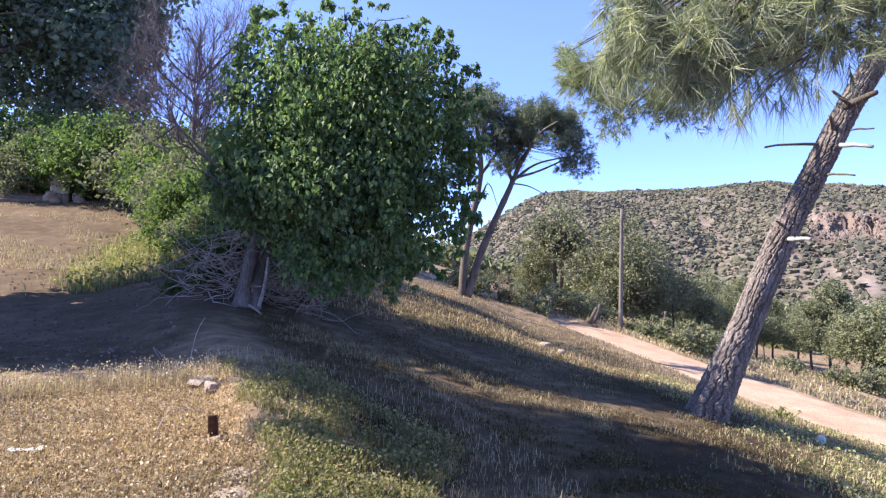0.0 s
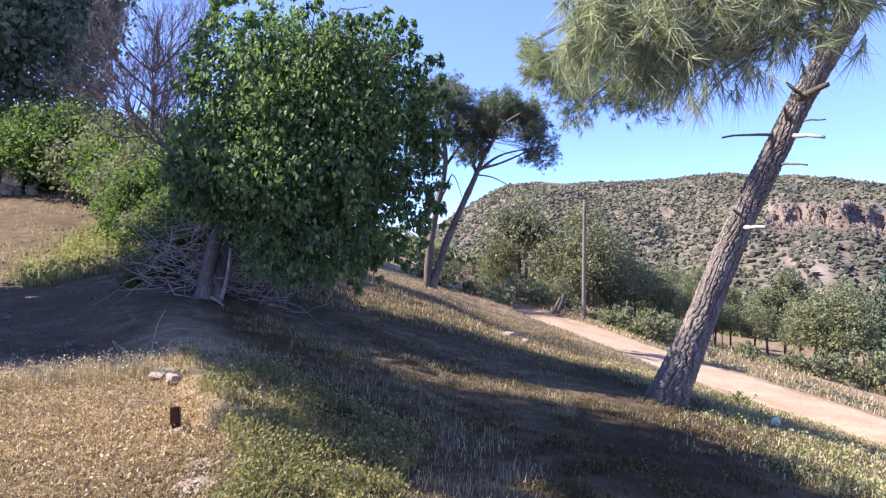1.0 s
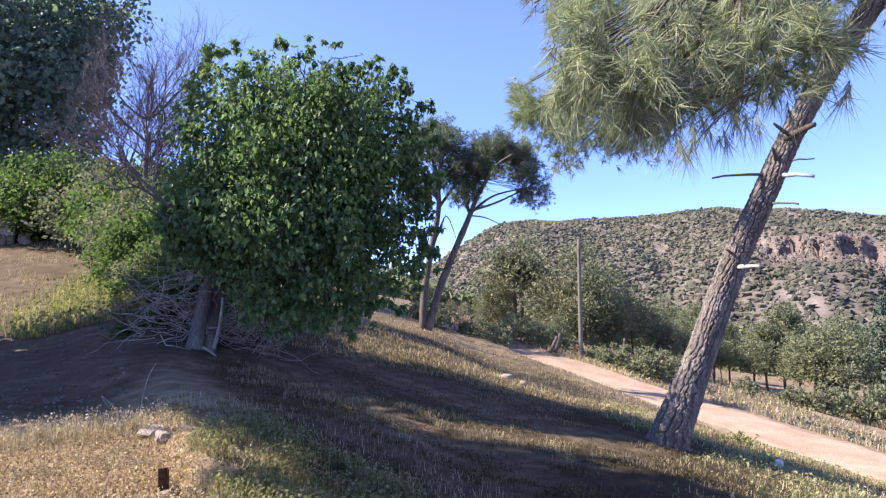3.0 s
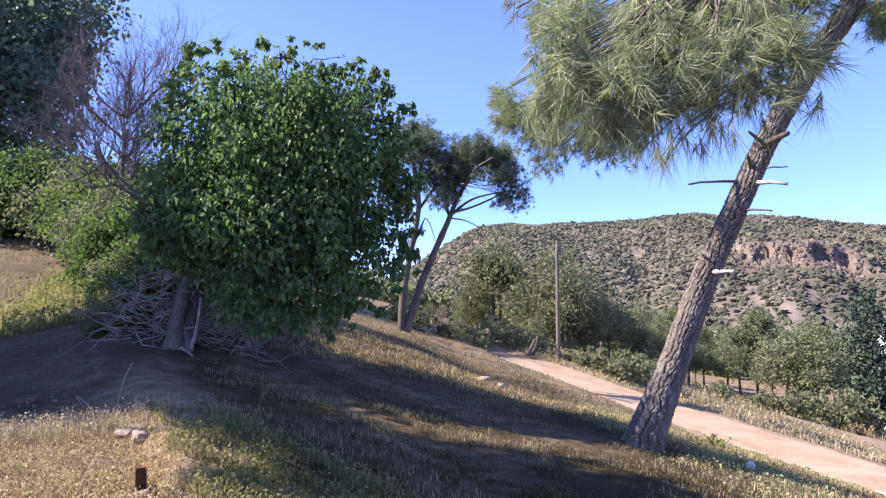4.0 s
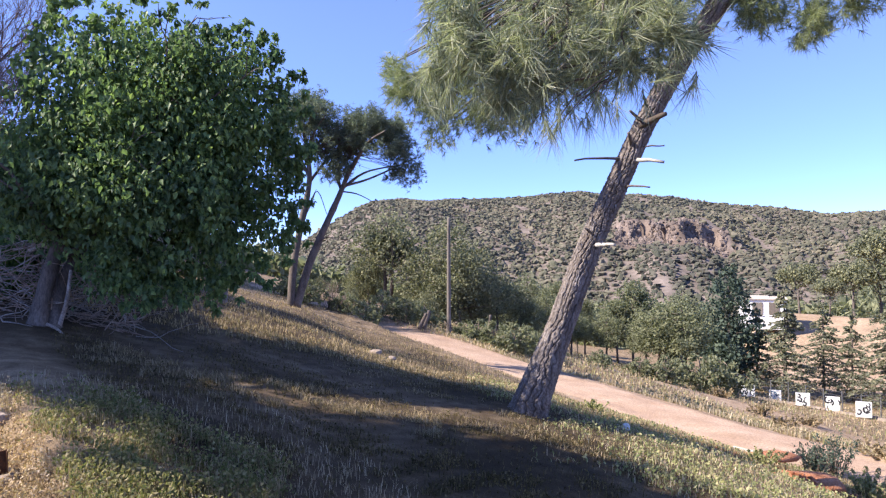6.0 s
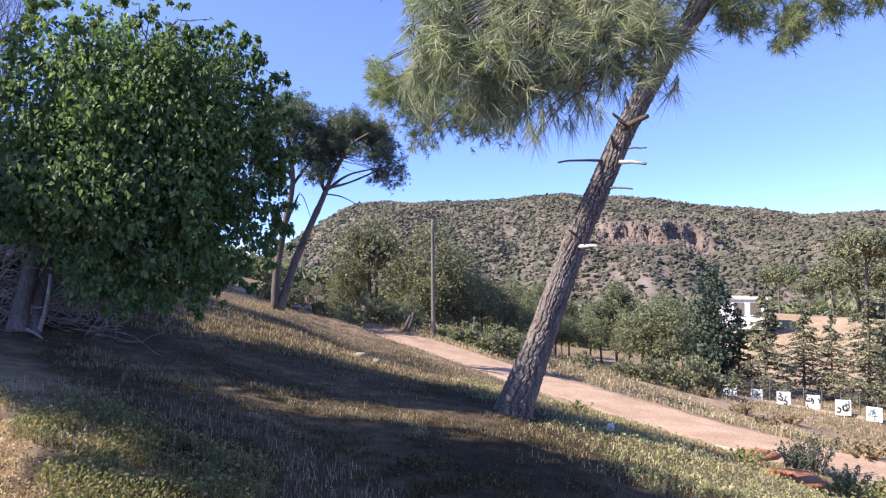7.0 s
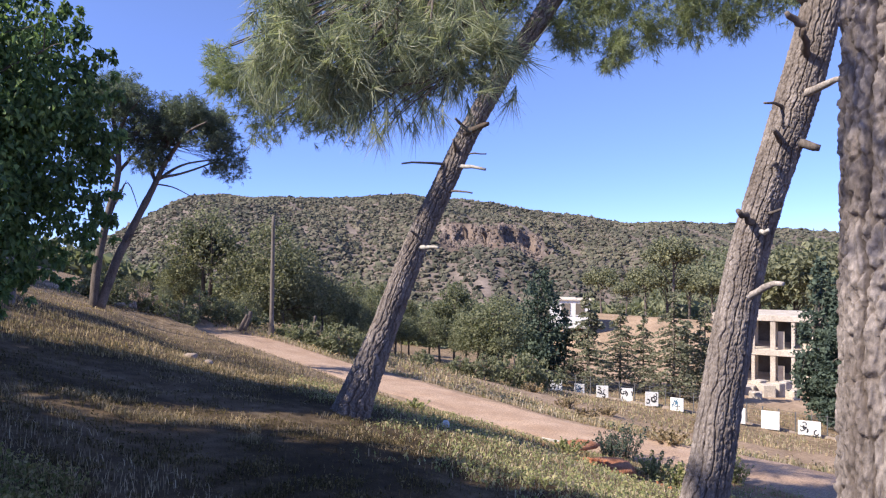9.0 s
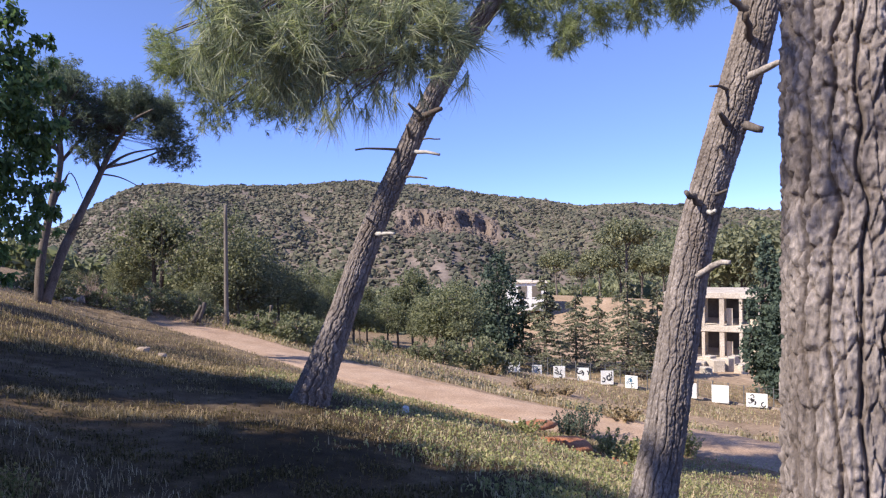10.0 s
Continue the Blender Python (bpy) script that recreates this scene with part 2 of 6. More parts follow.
ROAD_Y = [-60, -10, 3, 8.7, 11.6, 15.2, 21.4, 25.9, 28, 30, 34]
ROAD_X = [80, 34, 19, 12.6, 10.9, 10.1, 8.9, 6.7, 5.3, 3.2, -2]
SKY_AZ = [-180, -90, -40, -12, -5, -0.6, 2.7, 5.5, 8.5, 11, 23, 27, 32.6, 37.6, 43.6, 50, 54.8, 60, 75, 120, 180]
SKY_TAN = [.02, .03, .05, -.03, -.03, -.008, .029, .061, .082, .087, .0905, .09, .084, .07, .052, .053, .045, .035, .03, .02, .02]


def height(x, y):
    x, y = np.asarray(x, float), np.asarray(y, float)
    r, az = np.hypot(x, y), np.degrees(np.arctan2(x, y))
    # the bank that falls to the right, and the bench of the road
    xs = x + 0.02 * np.clip(y - 30, 0, 30)
    bank = knots(xs, [-60, -14, -6, -2, 0.5, 3, 5, 7, 9, 11, 14, 20, 27, 34, 45, 70, 120],
                 [9, 4.0, 1.9, 0.7, 0.12, -0.33, -0.8, -1.42, -2.1, -2.45, -3.1, -4.8, -6.4, -7.3, -8.2, -10, -14])
    bank += 0.35 * ease(y, 8, 15) * ease(x, 3, -3) - 0.36 * ease(y, 9, 16) * ease(x, 0.5, 3) * ease(y, 28, 24)
    # the flat drive on the left, which climbs further off
    drive = np.interp(y, [-20, 0, 4.5, 9, 13, 17, 24, 40, 80], [0, 0.2, 0.42, 0.72, 1.15, 1.75, 3.3, 5.5, 9])
    drive = drive + 0.05 * np.clip(-x - 6, 0, 30)
    edge = np.interp(y, [0, 3.7, 5.9, 8, 14, 22], [-0.7, -0.92, -1.95, -3.0, -5.0, -7.0])
    soft = np.interp(y, [5.6, 6.2, 9, 20], [0.12, 0.35, 1.6, 3.0])
    w = ease(edge - x, -soft, soft)
    z = drive * w + bank * (1 - w)
    z = z + (0.03 * np.sin(1.7 * x + 0.6 * y) * np.sin(1.3 * y - 0.4 * x) + 0.02 * np.sin(3.9 * x + 1) * np.sin(4.3 * y)) * ease(r, 1, 5) * (1 - 0.75 * w)
    # level the road's bed
    off = np.abs(x - road_x(y)) * 0.8
    bed = ease(off, 2.4, 1.1) * ease(y, 33, 29)
    z = z * (1 - 0.6 * bed) + 0.6 * bed * (np.interp(y, [4, 11, 15, 21, 28, 34], [-2.7, -2.38, -2.3, -2.2, -1.65, -1.4]))
    # valley and hill
    sky = np.interp(az, SKY_AZ, SKY_TAN)
    far = ease(r, 70, 150)
    hill = -15 + (16.6 + sky * 450) * (0.25 * ease(r, 140, 260) + 0.75 * ease(r, 170, 460) ** 0.9)
    hill = hill + ease(r, 150, 220) * ease(r, 470, 400) * (1.6 * np.sin(az * 0.35 + r * 0.012) + 0.9 * np.sin(az * 0.8 - r * 0.03 + 1) + 0.5 * np.sin(az * 1.7 + r * 0.05))
    hill = hill - 0.10 * np.clip(r - 470, 0, 600)
    cliff = ease(np.abs(az - 32.4 - 0.8 * np.sin(r * 0.08)), 5.2, 3.4)
    lip = 261 + 5 * np.sin(az * 1.3) + 2.5 * np.sin(az * 3.7 + 2) + 1.2 * np.sin(az * 8.3)
    hill = hill + cliff * (3.8 * ease(r, lip - 3, lip + 3) * ease(r, 345, 280) - 2.2 * ease(r, 226, 254) * ease(r, lip + 2, lip - 2))
    rise = 5.5 * ease(az, 36, 40) * ease(az, 57, 51) * ease(r, 70, 92) * ease(r, 190, 110)
    return z * (1 - far) + hill * far + rise


# ---- tools for meshes ----
RNG = np.random.default_rng(11)
HOME = {}


def mesh(name, V, faces, mat, smooth=False):
    """faces: one array of triangles or quads, or a list of such arrays."""
    V = np.asarray(V, np.float32)
    faces = faces if isinstance(faces, list) else [faces]
    faces = [np.asarray(f, np.int32) for f in faces if len(f)]
    me = bpy.data.meshes.new(name)
    sizes = np.concatenate([np.full(len(f), f.shape[1], np.int32) for f in faces])
    loops = np.concatenate([f.ravel() for f in faces])
    me.vertices.add(len(V))
    me.vertices.foreach_set("co", V.ravel())
    me.loops.add(len(loops))
    me.loops.foreach_set("vertex_index", loops)
    me.polygons.add(len(sizes))
    me.polygons.foreach_set("loop_start", np.concatenate([[0], np.cumsum(sizes)[:-1]]).astype(np.int32))
    me.polygons.foreach_set("use_smooth", np.full(len(sizes), smooth))
    me.materials.append(mat)
    me.update(calc_edges=True)
    me.validate()
    return me


def thing(name, at, label, category, group=""):
    ob = new(name)
    ob.location = at
    HOME[ob.name] = np.array(at, float)
    return tagged(ob, label, category, group)


def part(name, shape, mat, parent, label="", smooth=False):
    """A mesh, its places in the world, as a part of parent."""
    V, F = shape
    home = HOME[parent.name]
    ob = new(name, mesh(name, np.asarray(V) - home, F, mat, smooth))
    ob.parent = parent
    HOME[ob.name] = home
    return tagged(ob, label)


def alone(name, shape, mat, label, category, group="", kind="", smooth=False):
    """A thing that is one mesh, or a piece of the setting."""
    V, F = shape
    V = np.asarray(V, float)
    home = np.zeros(3) if kind else np.array([V[:, 0].mean(), V[:, 1].mean(), V[:, 2].min()])
    ob = new(name, mesh(name, V - home, F, mat, smooth))
    ob.location = home
    HOME[ob.name] = home
    return tagged(ob, label, category, group, kind)


def join(shapes):
    """Several (V, F) in one; F arrays are kept by their size."""
    Vs, by, n = [], {}, 0
    for V, F in shapes:
        Vs.append(np.asarray(V, float))
        for f in (F if isinstance(F, list) else [F]):
            f = np.asarray(f)
            if len(f):
                by.setdefault(f.shape[1], []).append(f + n)
        n += len(V)
    return np.concatenate(Vs), [np.concatenate(f) for f in by.values()]


def smooth_path(points, steps):
    """A rounded way through the points."""
    P = np.asarray(points, float)
    t = np.linspace(0, len(P) - 1, steps)
    k = np.clip(t.astype(int), 0, len(P) - 2)
    u = (t - k)[:, None]
    a, b, c, d = P[np.maximum(k - 1, 0)], P[k], P[k + 1], P[np.minimum(k + 2, len(P) - 1)]
    return 0.5 * (2 * b + (c - a) * u + (2 * a - 5 * b + 4 * c - d) * u * u + (3 * b - a - 3 * c + d) * u ** 3)


def rings(path):
    """Two directions across the path at each of its points."""
    T = np.gradient(path, axis=0)
    T /= np.linalg.norm(T, axis=1, keepdims=True) + 1e-9
    up = np.where(np.abs(T[:, 2:3]) > 0.95, [[1.0, 0, 0]], [[0, 0, 1.0]])
    up = np.where(np.abs(T[:, 2]).mean() > 0.6, [[0, 1.0, 0]], up)
    A = np.cross(up, T)
    A /= np.linalg.norm(A, axis=1, keepdims=True) + 1e-9
    return A, np.cross(T, A)


def tube(path, radii, sides=7, wobble=0.0, rng=RNG, cap=True):
    path = np.asarray(path, float)
    n = len(path)
    A, B = rings(path)
    ang = np.arange(sides) * 2 * np.pi / sides
    r = np.broadcast_to(np.asarray(radii, float), (n,))[:, None] * (1 + wobble * rng.normal(size=(n, sides)))
    V = path[:, None] + r[..., None] * (np.cos(ang)[None, :, None] * A[:, None] + np.sin(ang)[None, :, None] * B[:, None])
    V = V.reshape(-1, 3)
    i, j = np.meshgrid(np.arange(n - 1), np.arange(sides), indexing="ij")
    F = np.stack([i * sides + j, i * sides + (j + 1) % sides, (i + 1) * sides + (j + 1) % sides, (i + 1) * sides + j], -1).reshape(-1, 4)
    if not cap:
        return V, [F]
    V = np.concatenate([V, path[[0, -1]]])
    k = np.arange(sides)
    C = np.concatenate([np.stack([(k + 1) % sides, k, np.full(sides, n * sides)], 1),
                        np.stack([(n - 1) * sides + k, (n - 1) * sides + (k + 1) % sides, np.full(sides, n * sides + 1)], 1)])
    return V, [F, C]


def plates(u, v, nu, rng):
    """Bark plates: u round the trunk (0 to nu cells, closed), v along it in cells. Gives the distance to the cracks and a number for each plate."""
    rows = int(v.max()) + 4
    jx, jy, tone = rng.random((rows, nu)), rng.random((rows, nu)), rng.random((rows, nu))
    iu, iv = np.floor(u).astype(int), np.floor(v).astype(int)
    best, second, who = np.full(u.shape, 9.0), np.full(u.shape, 9.0), np.zeros(u.shape)
    for du in (-1, 0, 1):
        for dv in (-1, 0, 1):
            a, b = iu + du, np.clip(iv + dv + 1, 0, rows - 1)
            d = np.hypot(a + 0.1 + 0.8 * jx[b, a % nu] - u, iv + dv + 0.1 + 0.8 * jy[b, a % nu] - v)
            near = d < best
            second = np.where(near, best, np.minimum(second, d))
            who = np.where(near, tone[b, a % nu], who)
            best = np.where(near, d, best)
    return second - best, who


def field(u, v, nu, rng):
    """Smooth noise from 0 to 1, closed round u (0 to 1)."""
    rows = int(v.max()) + 3
    g = rng.random((rows, nu))
    a, b = u * nu, v
    i, j = np.floor(a).astype(int), np.floor(b).astype(int)
    s, t = a - i, b - j
    s, t = s * s * (3 - 2 * s), t * t * (3 - 2 * t)
    return (g[j, i % nu] * (1 - s) + g[j, (i + 1) % nu] * s) * (1 - t) + (g[j + 1, i % nu] * (1 - s) + g[j + 1, (i + 1) % nu] * s) * t


def bark_trunk(points, radii, cell_w, cell_h, deep, ring, step, flare=0.0, seed=3, crack=0.45, sway=1.0):
    """A trunk whose bark is broken into plates with real cracks between them."""
    rng = np.random.default_rng(seed)
    length = np.linalg.norm(np.diff(np.asarray(points, float), axis=0), axis=1).sum()
    n = max(8, int(length / step))
    path = smooth_path(points, n)
    base = np.interp(np.linspace(0, 1, n), np.linspace(0, 1, len(radii)), radii)
    s = np.linspace(0, length, n)
    A, B = rings(path)
    ang = np.arange(ring) * 2 * np.pi / ring
    nu = 2 * max(4, int(np.pi * np.mean(radii) / cell_w))
    U, S = np.meshgrid(ang / (2 * np.pi) * nu, s)
    turn = U / nu
    warp = sway * 0.9 * (field(turn, S / (2.2 * cell_h), max(4, nu // 4), rng) - 0.5) + sway * 0.7 * (field(turn, S / (0.8 * cell_h), max(5, nu // 2), rng) - 0.5)
    ridge = np.abs(np.sin(np.pi * (U / 2 + warp)))
    across, tone = plates((U + 0.6 * warp) % nu, S / cell_h + 0.5 * warp, nu, rng)
    _, flake = plates((2 * U + warp) % (2 * nu), 3.5 * S / cell_h, 2 * nu, rng)
    lift = deep * (ease(ridge, 0.04, crack) - 1) + 0.45 * deep * (ease(across, 0.015, 0.12) - 1) + 0.3 * deep * (tone - 0.5) + 0.4 * deep * flake
    lift += 0.6 * deep * (field(turn, S / (0.12 * cell_h), nu * 3, rng) - 0.5)
    swell = 1 + 0.05 * np.sin(ang[None] * 2 + S * 1.1) + 0.03 * np.sin(ang[None] * 5 + S * 2.3)
    roots = flare * np.exp(-S / 0.4) * (0.7 + 0.45 * np.sin(ang[None] * 5 + 1))
    r = base[:, None] * swell * (1 + roots) + lift
    V = path[:, None] + r[..., None] * (np.cos(ang)[None, :, None] * A[:, None] + np.sin(ang)[None, :, None] * B[:, None])
    i, j = np.meshgrid(np.arange(n - 1), np.arange(ring), indexing="ij")
    F = np.stack([i * ring + j, i * ring + (j + 1) % ring, (i + 1) * ring + (j + 1) % ring, (i + 1) * ring + j], -1).reshape(-1, 4)
    # low in the cracks, where the furrow colour paints in their shade
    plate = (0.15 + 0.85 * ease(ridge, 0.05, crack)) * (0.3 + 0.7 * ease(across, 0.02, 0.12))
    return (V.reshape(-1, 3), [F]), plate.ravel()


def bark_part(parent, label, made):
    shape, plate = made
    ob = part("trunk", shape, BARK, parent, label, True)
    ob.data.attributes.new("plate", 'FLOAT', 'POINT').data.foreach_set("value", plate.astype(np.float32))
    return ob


def unit(v):
    return v / (np.linalg.norm(v, axis=-1, keepdims=True) + 1e-9)


def leaves(P, size, rng, droop=0.4, long=1.25, fold=0.25, outward=None):
    """Pointed, slightly folded leaves of four triangles at the places P."""
    n = len(P)
    d = unit(rng.normal(size=(n, 3)) + np.array([0, 0, -droop]) + (0 if outward is None else outward))
    face = np.array([0, 0, 0.8]) + (0 if outward is None else 0.9 * outward)
    side = unit(np.cross(d, unit(rng.normal(size=(n, 3)) * 0.75 + face)))
    nrm = np.cross(side, d)
    L = size * (0.65 + 0.7 * rng.random((n, 1)))
    w = L / long * 0.5
    a, e = P, P + d * L - nrm * L * fold * 0.4
    b, c = P + d * L * 0.35 + side * w + nrm * w * fold, P + d * L * 0.35 - side * w + nrm * w * fold
    m = P + d * L * 0.4
    V = np.stack([a, b, c, e, m], 1).reshape(-1, 3)
    k = np.arange(n)[:, None] * 5
    F = np.concatenate([k + [0, 4, 1], k + [0, 2, 4], k + [4, 3, 1], k + [2, 3, 4]])
    return V, F


def bits(P, size, rng, flat=0.0):
    """Small folded leaf sprays of two triangles, for crowns further off."""
    n = len(P)
    d = unit(rng.normal(size=(n, 3)) * np.array([1, 1, 1 - 0.5 * flat]))
    side = unit(np.cross(d, rng.normal(size=(n, 3))))
    L = size * (0.6 + 0.8 * rng.random((n, 1)))
    up = np.cross(side, d)
    V = np.stack([P - d * L * 0.5, P + side * L * 0.32 + up * L * 0.12, P + d * L * 0.5, P - side * L * 0.32 + up * L * 0.12], 1).reshape(-1, 3)
    k = np.arange(n)[:, None] * 4
    return V, np.concatenate([k + [0, 1, 2], k + [0, 2, 3]])


def tufts(P, D, length, count, width, rng, spread=0.75):
    """Needle tufts: thin needles that fan out from each place P about the direction D."""
    n = len(P)
    D = unit(D)
    d = unit(D[:, None] + spread * rng.normal(size=(n, count, 3)))
    d[..., 2] -= 0.12
    L = length * (0.7 + 0.5 * rng.random((n, count, 1)))
    side = unit(np.cross(d, rng.normal(size=(n, count, 3)))) * width
    o = P[:, None] - D[:, None] * length * 0.6 * rng.random((n, count, 1))
    V = np.stack([o - side, o + side, o + d * L + np.array([0, 0, -0.06]) * L], 2).reshape(-1, 3)
    return V, np.arange(n * count * 3).reshape(-1, 3)


def clumps(blobs, n, rng, per=14, tight=0.3, shell=0.45):
    """Places gathered in clumps near the skin of rounded blobs (centre, radii)."""
    C = np.array([b[0] for b in blobs], float)
    R = np.array([np.broadcast_to(b[1], 3) for b in blobs], float)
    w = (R.prod(1)) ** (2 / 3)
    m = max(1, n // per)
    k = rng.choice(len(C), m, p=w / w.sum())
    d = unit(rng.normal(size=(m, 3)))
    rad = (1 - shell * rng.random((m, 1)) ** 1.3) * (0.85 + 0.25 * rng.random((m, 1)))
    centre = C[k] + d * R[k] * rad
    own = np.repeat(np.arange(m), per)
    sig = (R[k].mean(1) * tight)[own][:, None]
    return centre[own] + rng.normal(size=(m * per, 3)) * sig * 0.6, d[own], centre, d


def limbs(rng, start, ways, length, r0, depth=2, forks=3, bend=0.25, rise=0.2, sides=5):
    """Boughs that fork and taper, as a list of tubes, and their tips."""
    out, tips = [], []

    def grow(p, d, L, r, level):
        n = 6
        P = [np.array(p, float)]
        d = unit(np.array(d, float))
        for _ in range(n - 1):
            d = unit(d + bend * rng.normal(size=3) * 0.5 + np.array([0, 0, rise * 0.15]))
            P.append(P[-1] + d * L / (n - 1))
        P = np.array(P)
        out.append(tube(P, np.linspace(r, r * 0.45, n), max(3, sides - (depth - level)), 0.04, rng, cap=False))
        if level == 0:
            tips.append(P[-1])
            return
        for f in range(forks):
            q = P[rng.integers(2, n)] if f else P[-1]
            grow(q, d + rng.normal(size=3) * 0.6 + np.array([0, 0, rise]), L * (0.5 + 0.3 * rng.random()), r * 0.5, level - 1)
    for w in ways:
        grow(start, w, length * (0.8 + 0.4 * rng.random()), r0, depth)
    return out, np.array(tips)


def box(lo, hi, bevel=0.0):
    """A box with its edges cut by bevel, in triangles and quads."""
    bm = bmesh.new()
    bmesh.ops.create_cube(bm, size=1.0)
    lo, hi = np.asarray(lo, float), np.asarray(hi, float)
    for v in bm.verts:
        v.co = Vector(((lo + hi) / 2 + (hi - lo) * np.array(v.co)).tolist())
    if bevel:
        bmesh.ops.bevel(bm, geom=bm.edges[:], offset=bevel, segments=1, affect='EDGES')
    bmesh.ops.triangulate(bm, faces=bm.faces[:])
    V = np.array([v.co for v in bm.verts])
    F = np.array([[v.index for v in f.verts] for f in bm.faces])
    bm.free()
    return V, F


def turned(shape, at, deg, tip=0.0):
    """The shape, turned about z by deg (and first leaned by tip about x), and moved to at."""
    V, F = shape
    M = np.array((Matrix.Rotation(radians(deg), 3, 'Z') @ Matrix.Rotation(radians(tip), 3, 'X')))
    return np.asarray(V) @ M.T + np.asarray(at, float), F


def boulder(at, size, rng, rough=0.2):
    bm = bmesh.new()
    bmesh.ops.create_icosphere(bm, subdivisions=2, radius=0.5)
    V = np.array([v.co for v in bm.verts])
    F = np.array([[v.index for v in f.verts] for f in bm.faces])
    bm.free()
    q = np.sign(V) * np.abs(V * 2) ** 0.7 / 2
    q = q * (1 + rough * (np.sin(V * 7 + rng.random(3) * 6).sum(1, keepdims=True) / 3 + 0.5 * rng.normal(size=(len(V), 1)) * 0.5))
    a = rng.random() * 6.28
    M = np.array([[math.cos(a), -math.sin(a), 0], [math.sin(a), math.cos(a), 0], [0, 0, 1]])
    return (q * np.asarray(size)) @ M.T + np.asarray(at, float), F


# ---- ground ----
def ground_sheet():
    az = np.radians(np.concatenate([np.arange(-180, -48, 3.0), np.arange(-48, 74, 0.4), np.arange(74, 180, 3.0)]))
    r = [0.4]
    while r[-1] < 1500:
        r.append(r[-1] + (3.0 if 232 < r[-1] < 280 else min(0.034 * r[-1] + 0.01, 9 if r[-1] < 480 else 80)))
    r = np.array(r)
    R, A = np.meshgrid(r, az, indexing="ij")
    X, Y = R * np.sin(A), R * np.cos(A)
    Z = height(X, Y)
    n, m = X.shape
    V = np.concatenate([np.stack([X, Y, Z], -1).reshape(-1, 3), [[0, 0, float(height(0, 0))]]])
    i, j = np.meshgrid(np.arange(n - 1), np.arange(m), indexing="ij")
    k = (j + 1) % m
    F = np.stack([i * m + j, i * m + k, (i + 1) * m + k, (i + 1) * m + j], -1).reshape(-1, 4)[:, ::-1]
    j = np.arange(m)
    C = np.stack([j, (j + 1) % m, np.full(m, n * m)], 1)
    ob = alone("ground", (V, [F, C]), GROUND, "dry grassy slope with bare earth, rising to a scrubby rocky hill", "ground", kind="structure", smooth=True)
    x, y = V[:, 0], V[:, 1]
    rr = np.hypot(x, y)
    wave = np.sin(x * 1.3 + 2 * np.sin(y * 0.7)) * np.sin(y * 1.1 + 1.5 * np.sin(x * 0.9))
    # darkens the soil of slope and drive about where tree shade lies
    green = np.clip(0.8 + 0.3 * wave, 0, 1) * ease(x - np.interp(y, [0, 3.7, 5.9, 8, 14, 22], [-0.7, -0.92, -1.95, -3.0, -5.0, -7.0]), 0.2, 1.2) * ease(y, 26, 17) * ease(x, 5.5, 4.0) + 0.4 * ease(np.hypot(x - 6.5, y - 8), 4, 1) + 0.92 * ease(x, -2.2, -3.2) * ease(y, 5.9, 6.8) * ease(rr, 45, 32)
    off = np.abs(x - road_x(y)) * 0.8
    track = ease(np.abs(0.66 * x + 0.75 * y - 33.4), 2.8, 1.6) * ease(x, 14, 17)
    drive = ease(x, -2.6, -3.6) * ease(y, 6.2, 7.4) * ease(rr, 45, 32)
    verge = ease(off, 2.1, 1.2) * ease(y, 33, 30)
    yard = np.maximum(ease(np.hypot((x - 46) / 9, (y - 42) / 16), 1.2, 0.7), 0.9 * ease(np.hypot(x - 63, y - 60), 26, 14))
    dirt = np.clip(np.maximum.reduce([0.8 * track, 0.2 * drive, 0.85 * verge, yard]) * (0.85 + 0.25 * wave), 0, 1)
    red = np.maximum(ease(np.hypot(x - 7.5, (y - 9.9) * 1.0), 1.5, 0.5), 0.6 * ease(np.abs(off - 1.9), 0.5, 0.1) * ease(y, 13, 9) * ease(x, 20, 14))
    rock = ease(rr, 95, 140)
    bearing = np.degrees(np.arctan2(x, y))
    red = np.maximum(red, 0.08 * ease(np.abs(bearing - 32.4), 5.2, 3.5) * ease(rr, 240, 250) * ease(rr, 276, 268))
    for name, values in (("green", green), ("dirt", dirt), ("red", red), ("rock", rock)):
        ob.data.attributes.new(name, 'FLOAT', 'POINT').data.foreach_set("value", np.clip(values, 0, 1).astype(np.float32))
    return ob


ground_sheet()


def road_strip():
    t = np.linspace(0, 1, 150)
    y = 33 - 60 * t ** 1.3
    x = road_x(y)
    k = np.ones(9) / 9
    for _ in range(2):
        x = np.convolve(np.pad(x, 4, mode="edge"), k, mode="valid")
    d = unit(np.stack([np.gradient(x), np.gradient(y)], 1))
    side = np.stack([-d[:, 1], d[:, 0]], 1)
    across = np.linspace(-1, 1, 13)
    half = 1.35 + 0.55 * ease(y, 21, 26) + 0.1 * np.sin(y * 1.7) + 0.06 * np.sin(y * 5.1) + 0.9 * ease(y, 11, 6)
    X = x[:, None] + side[:, :1] * half[:, None] * across
    Y = y[:, None] + side[:, 1:] * half[:, None] * across
    Z = height(X, Y) + 0.035 - 0.07 * np.abs(across) ** 8 - 0.025 * np.exp(-((np.abs(across) - 0.5) / 0.14) ** 2)
    n, m = X.shape
    i, j = np.meshgrid(np.arange(n - 1), np.arange(m - 1), indexing="ij")
    F = np.stack([i * m + j, i * m + j + 1, (i + 1) * m + j + 1, (i + 1) * m + j], -1).reshape(-1, 4)
    alone("road", (np.stack([X, Y, Z], -1).reshape(-1, 3), F), ROADM, "sandy pink dirt road along the foot of the slope", "road", kind="structure", smooth=True)


road_strip()


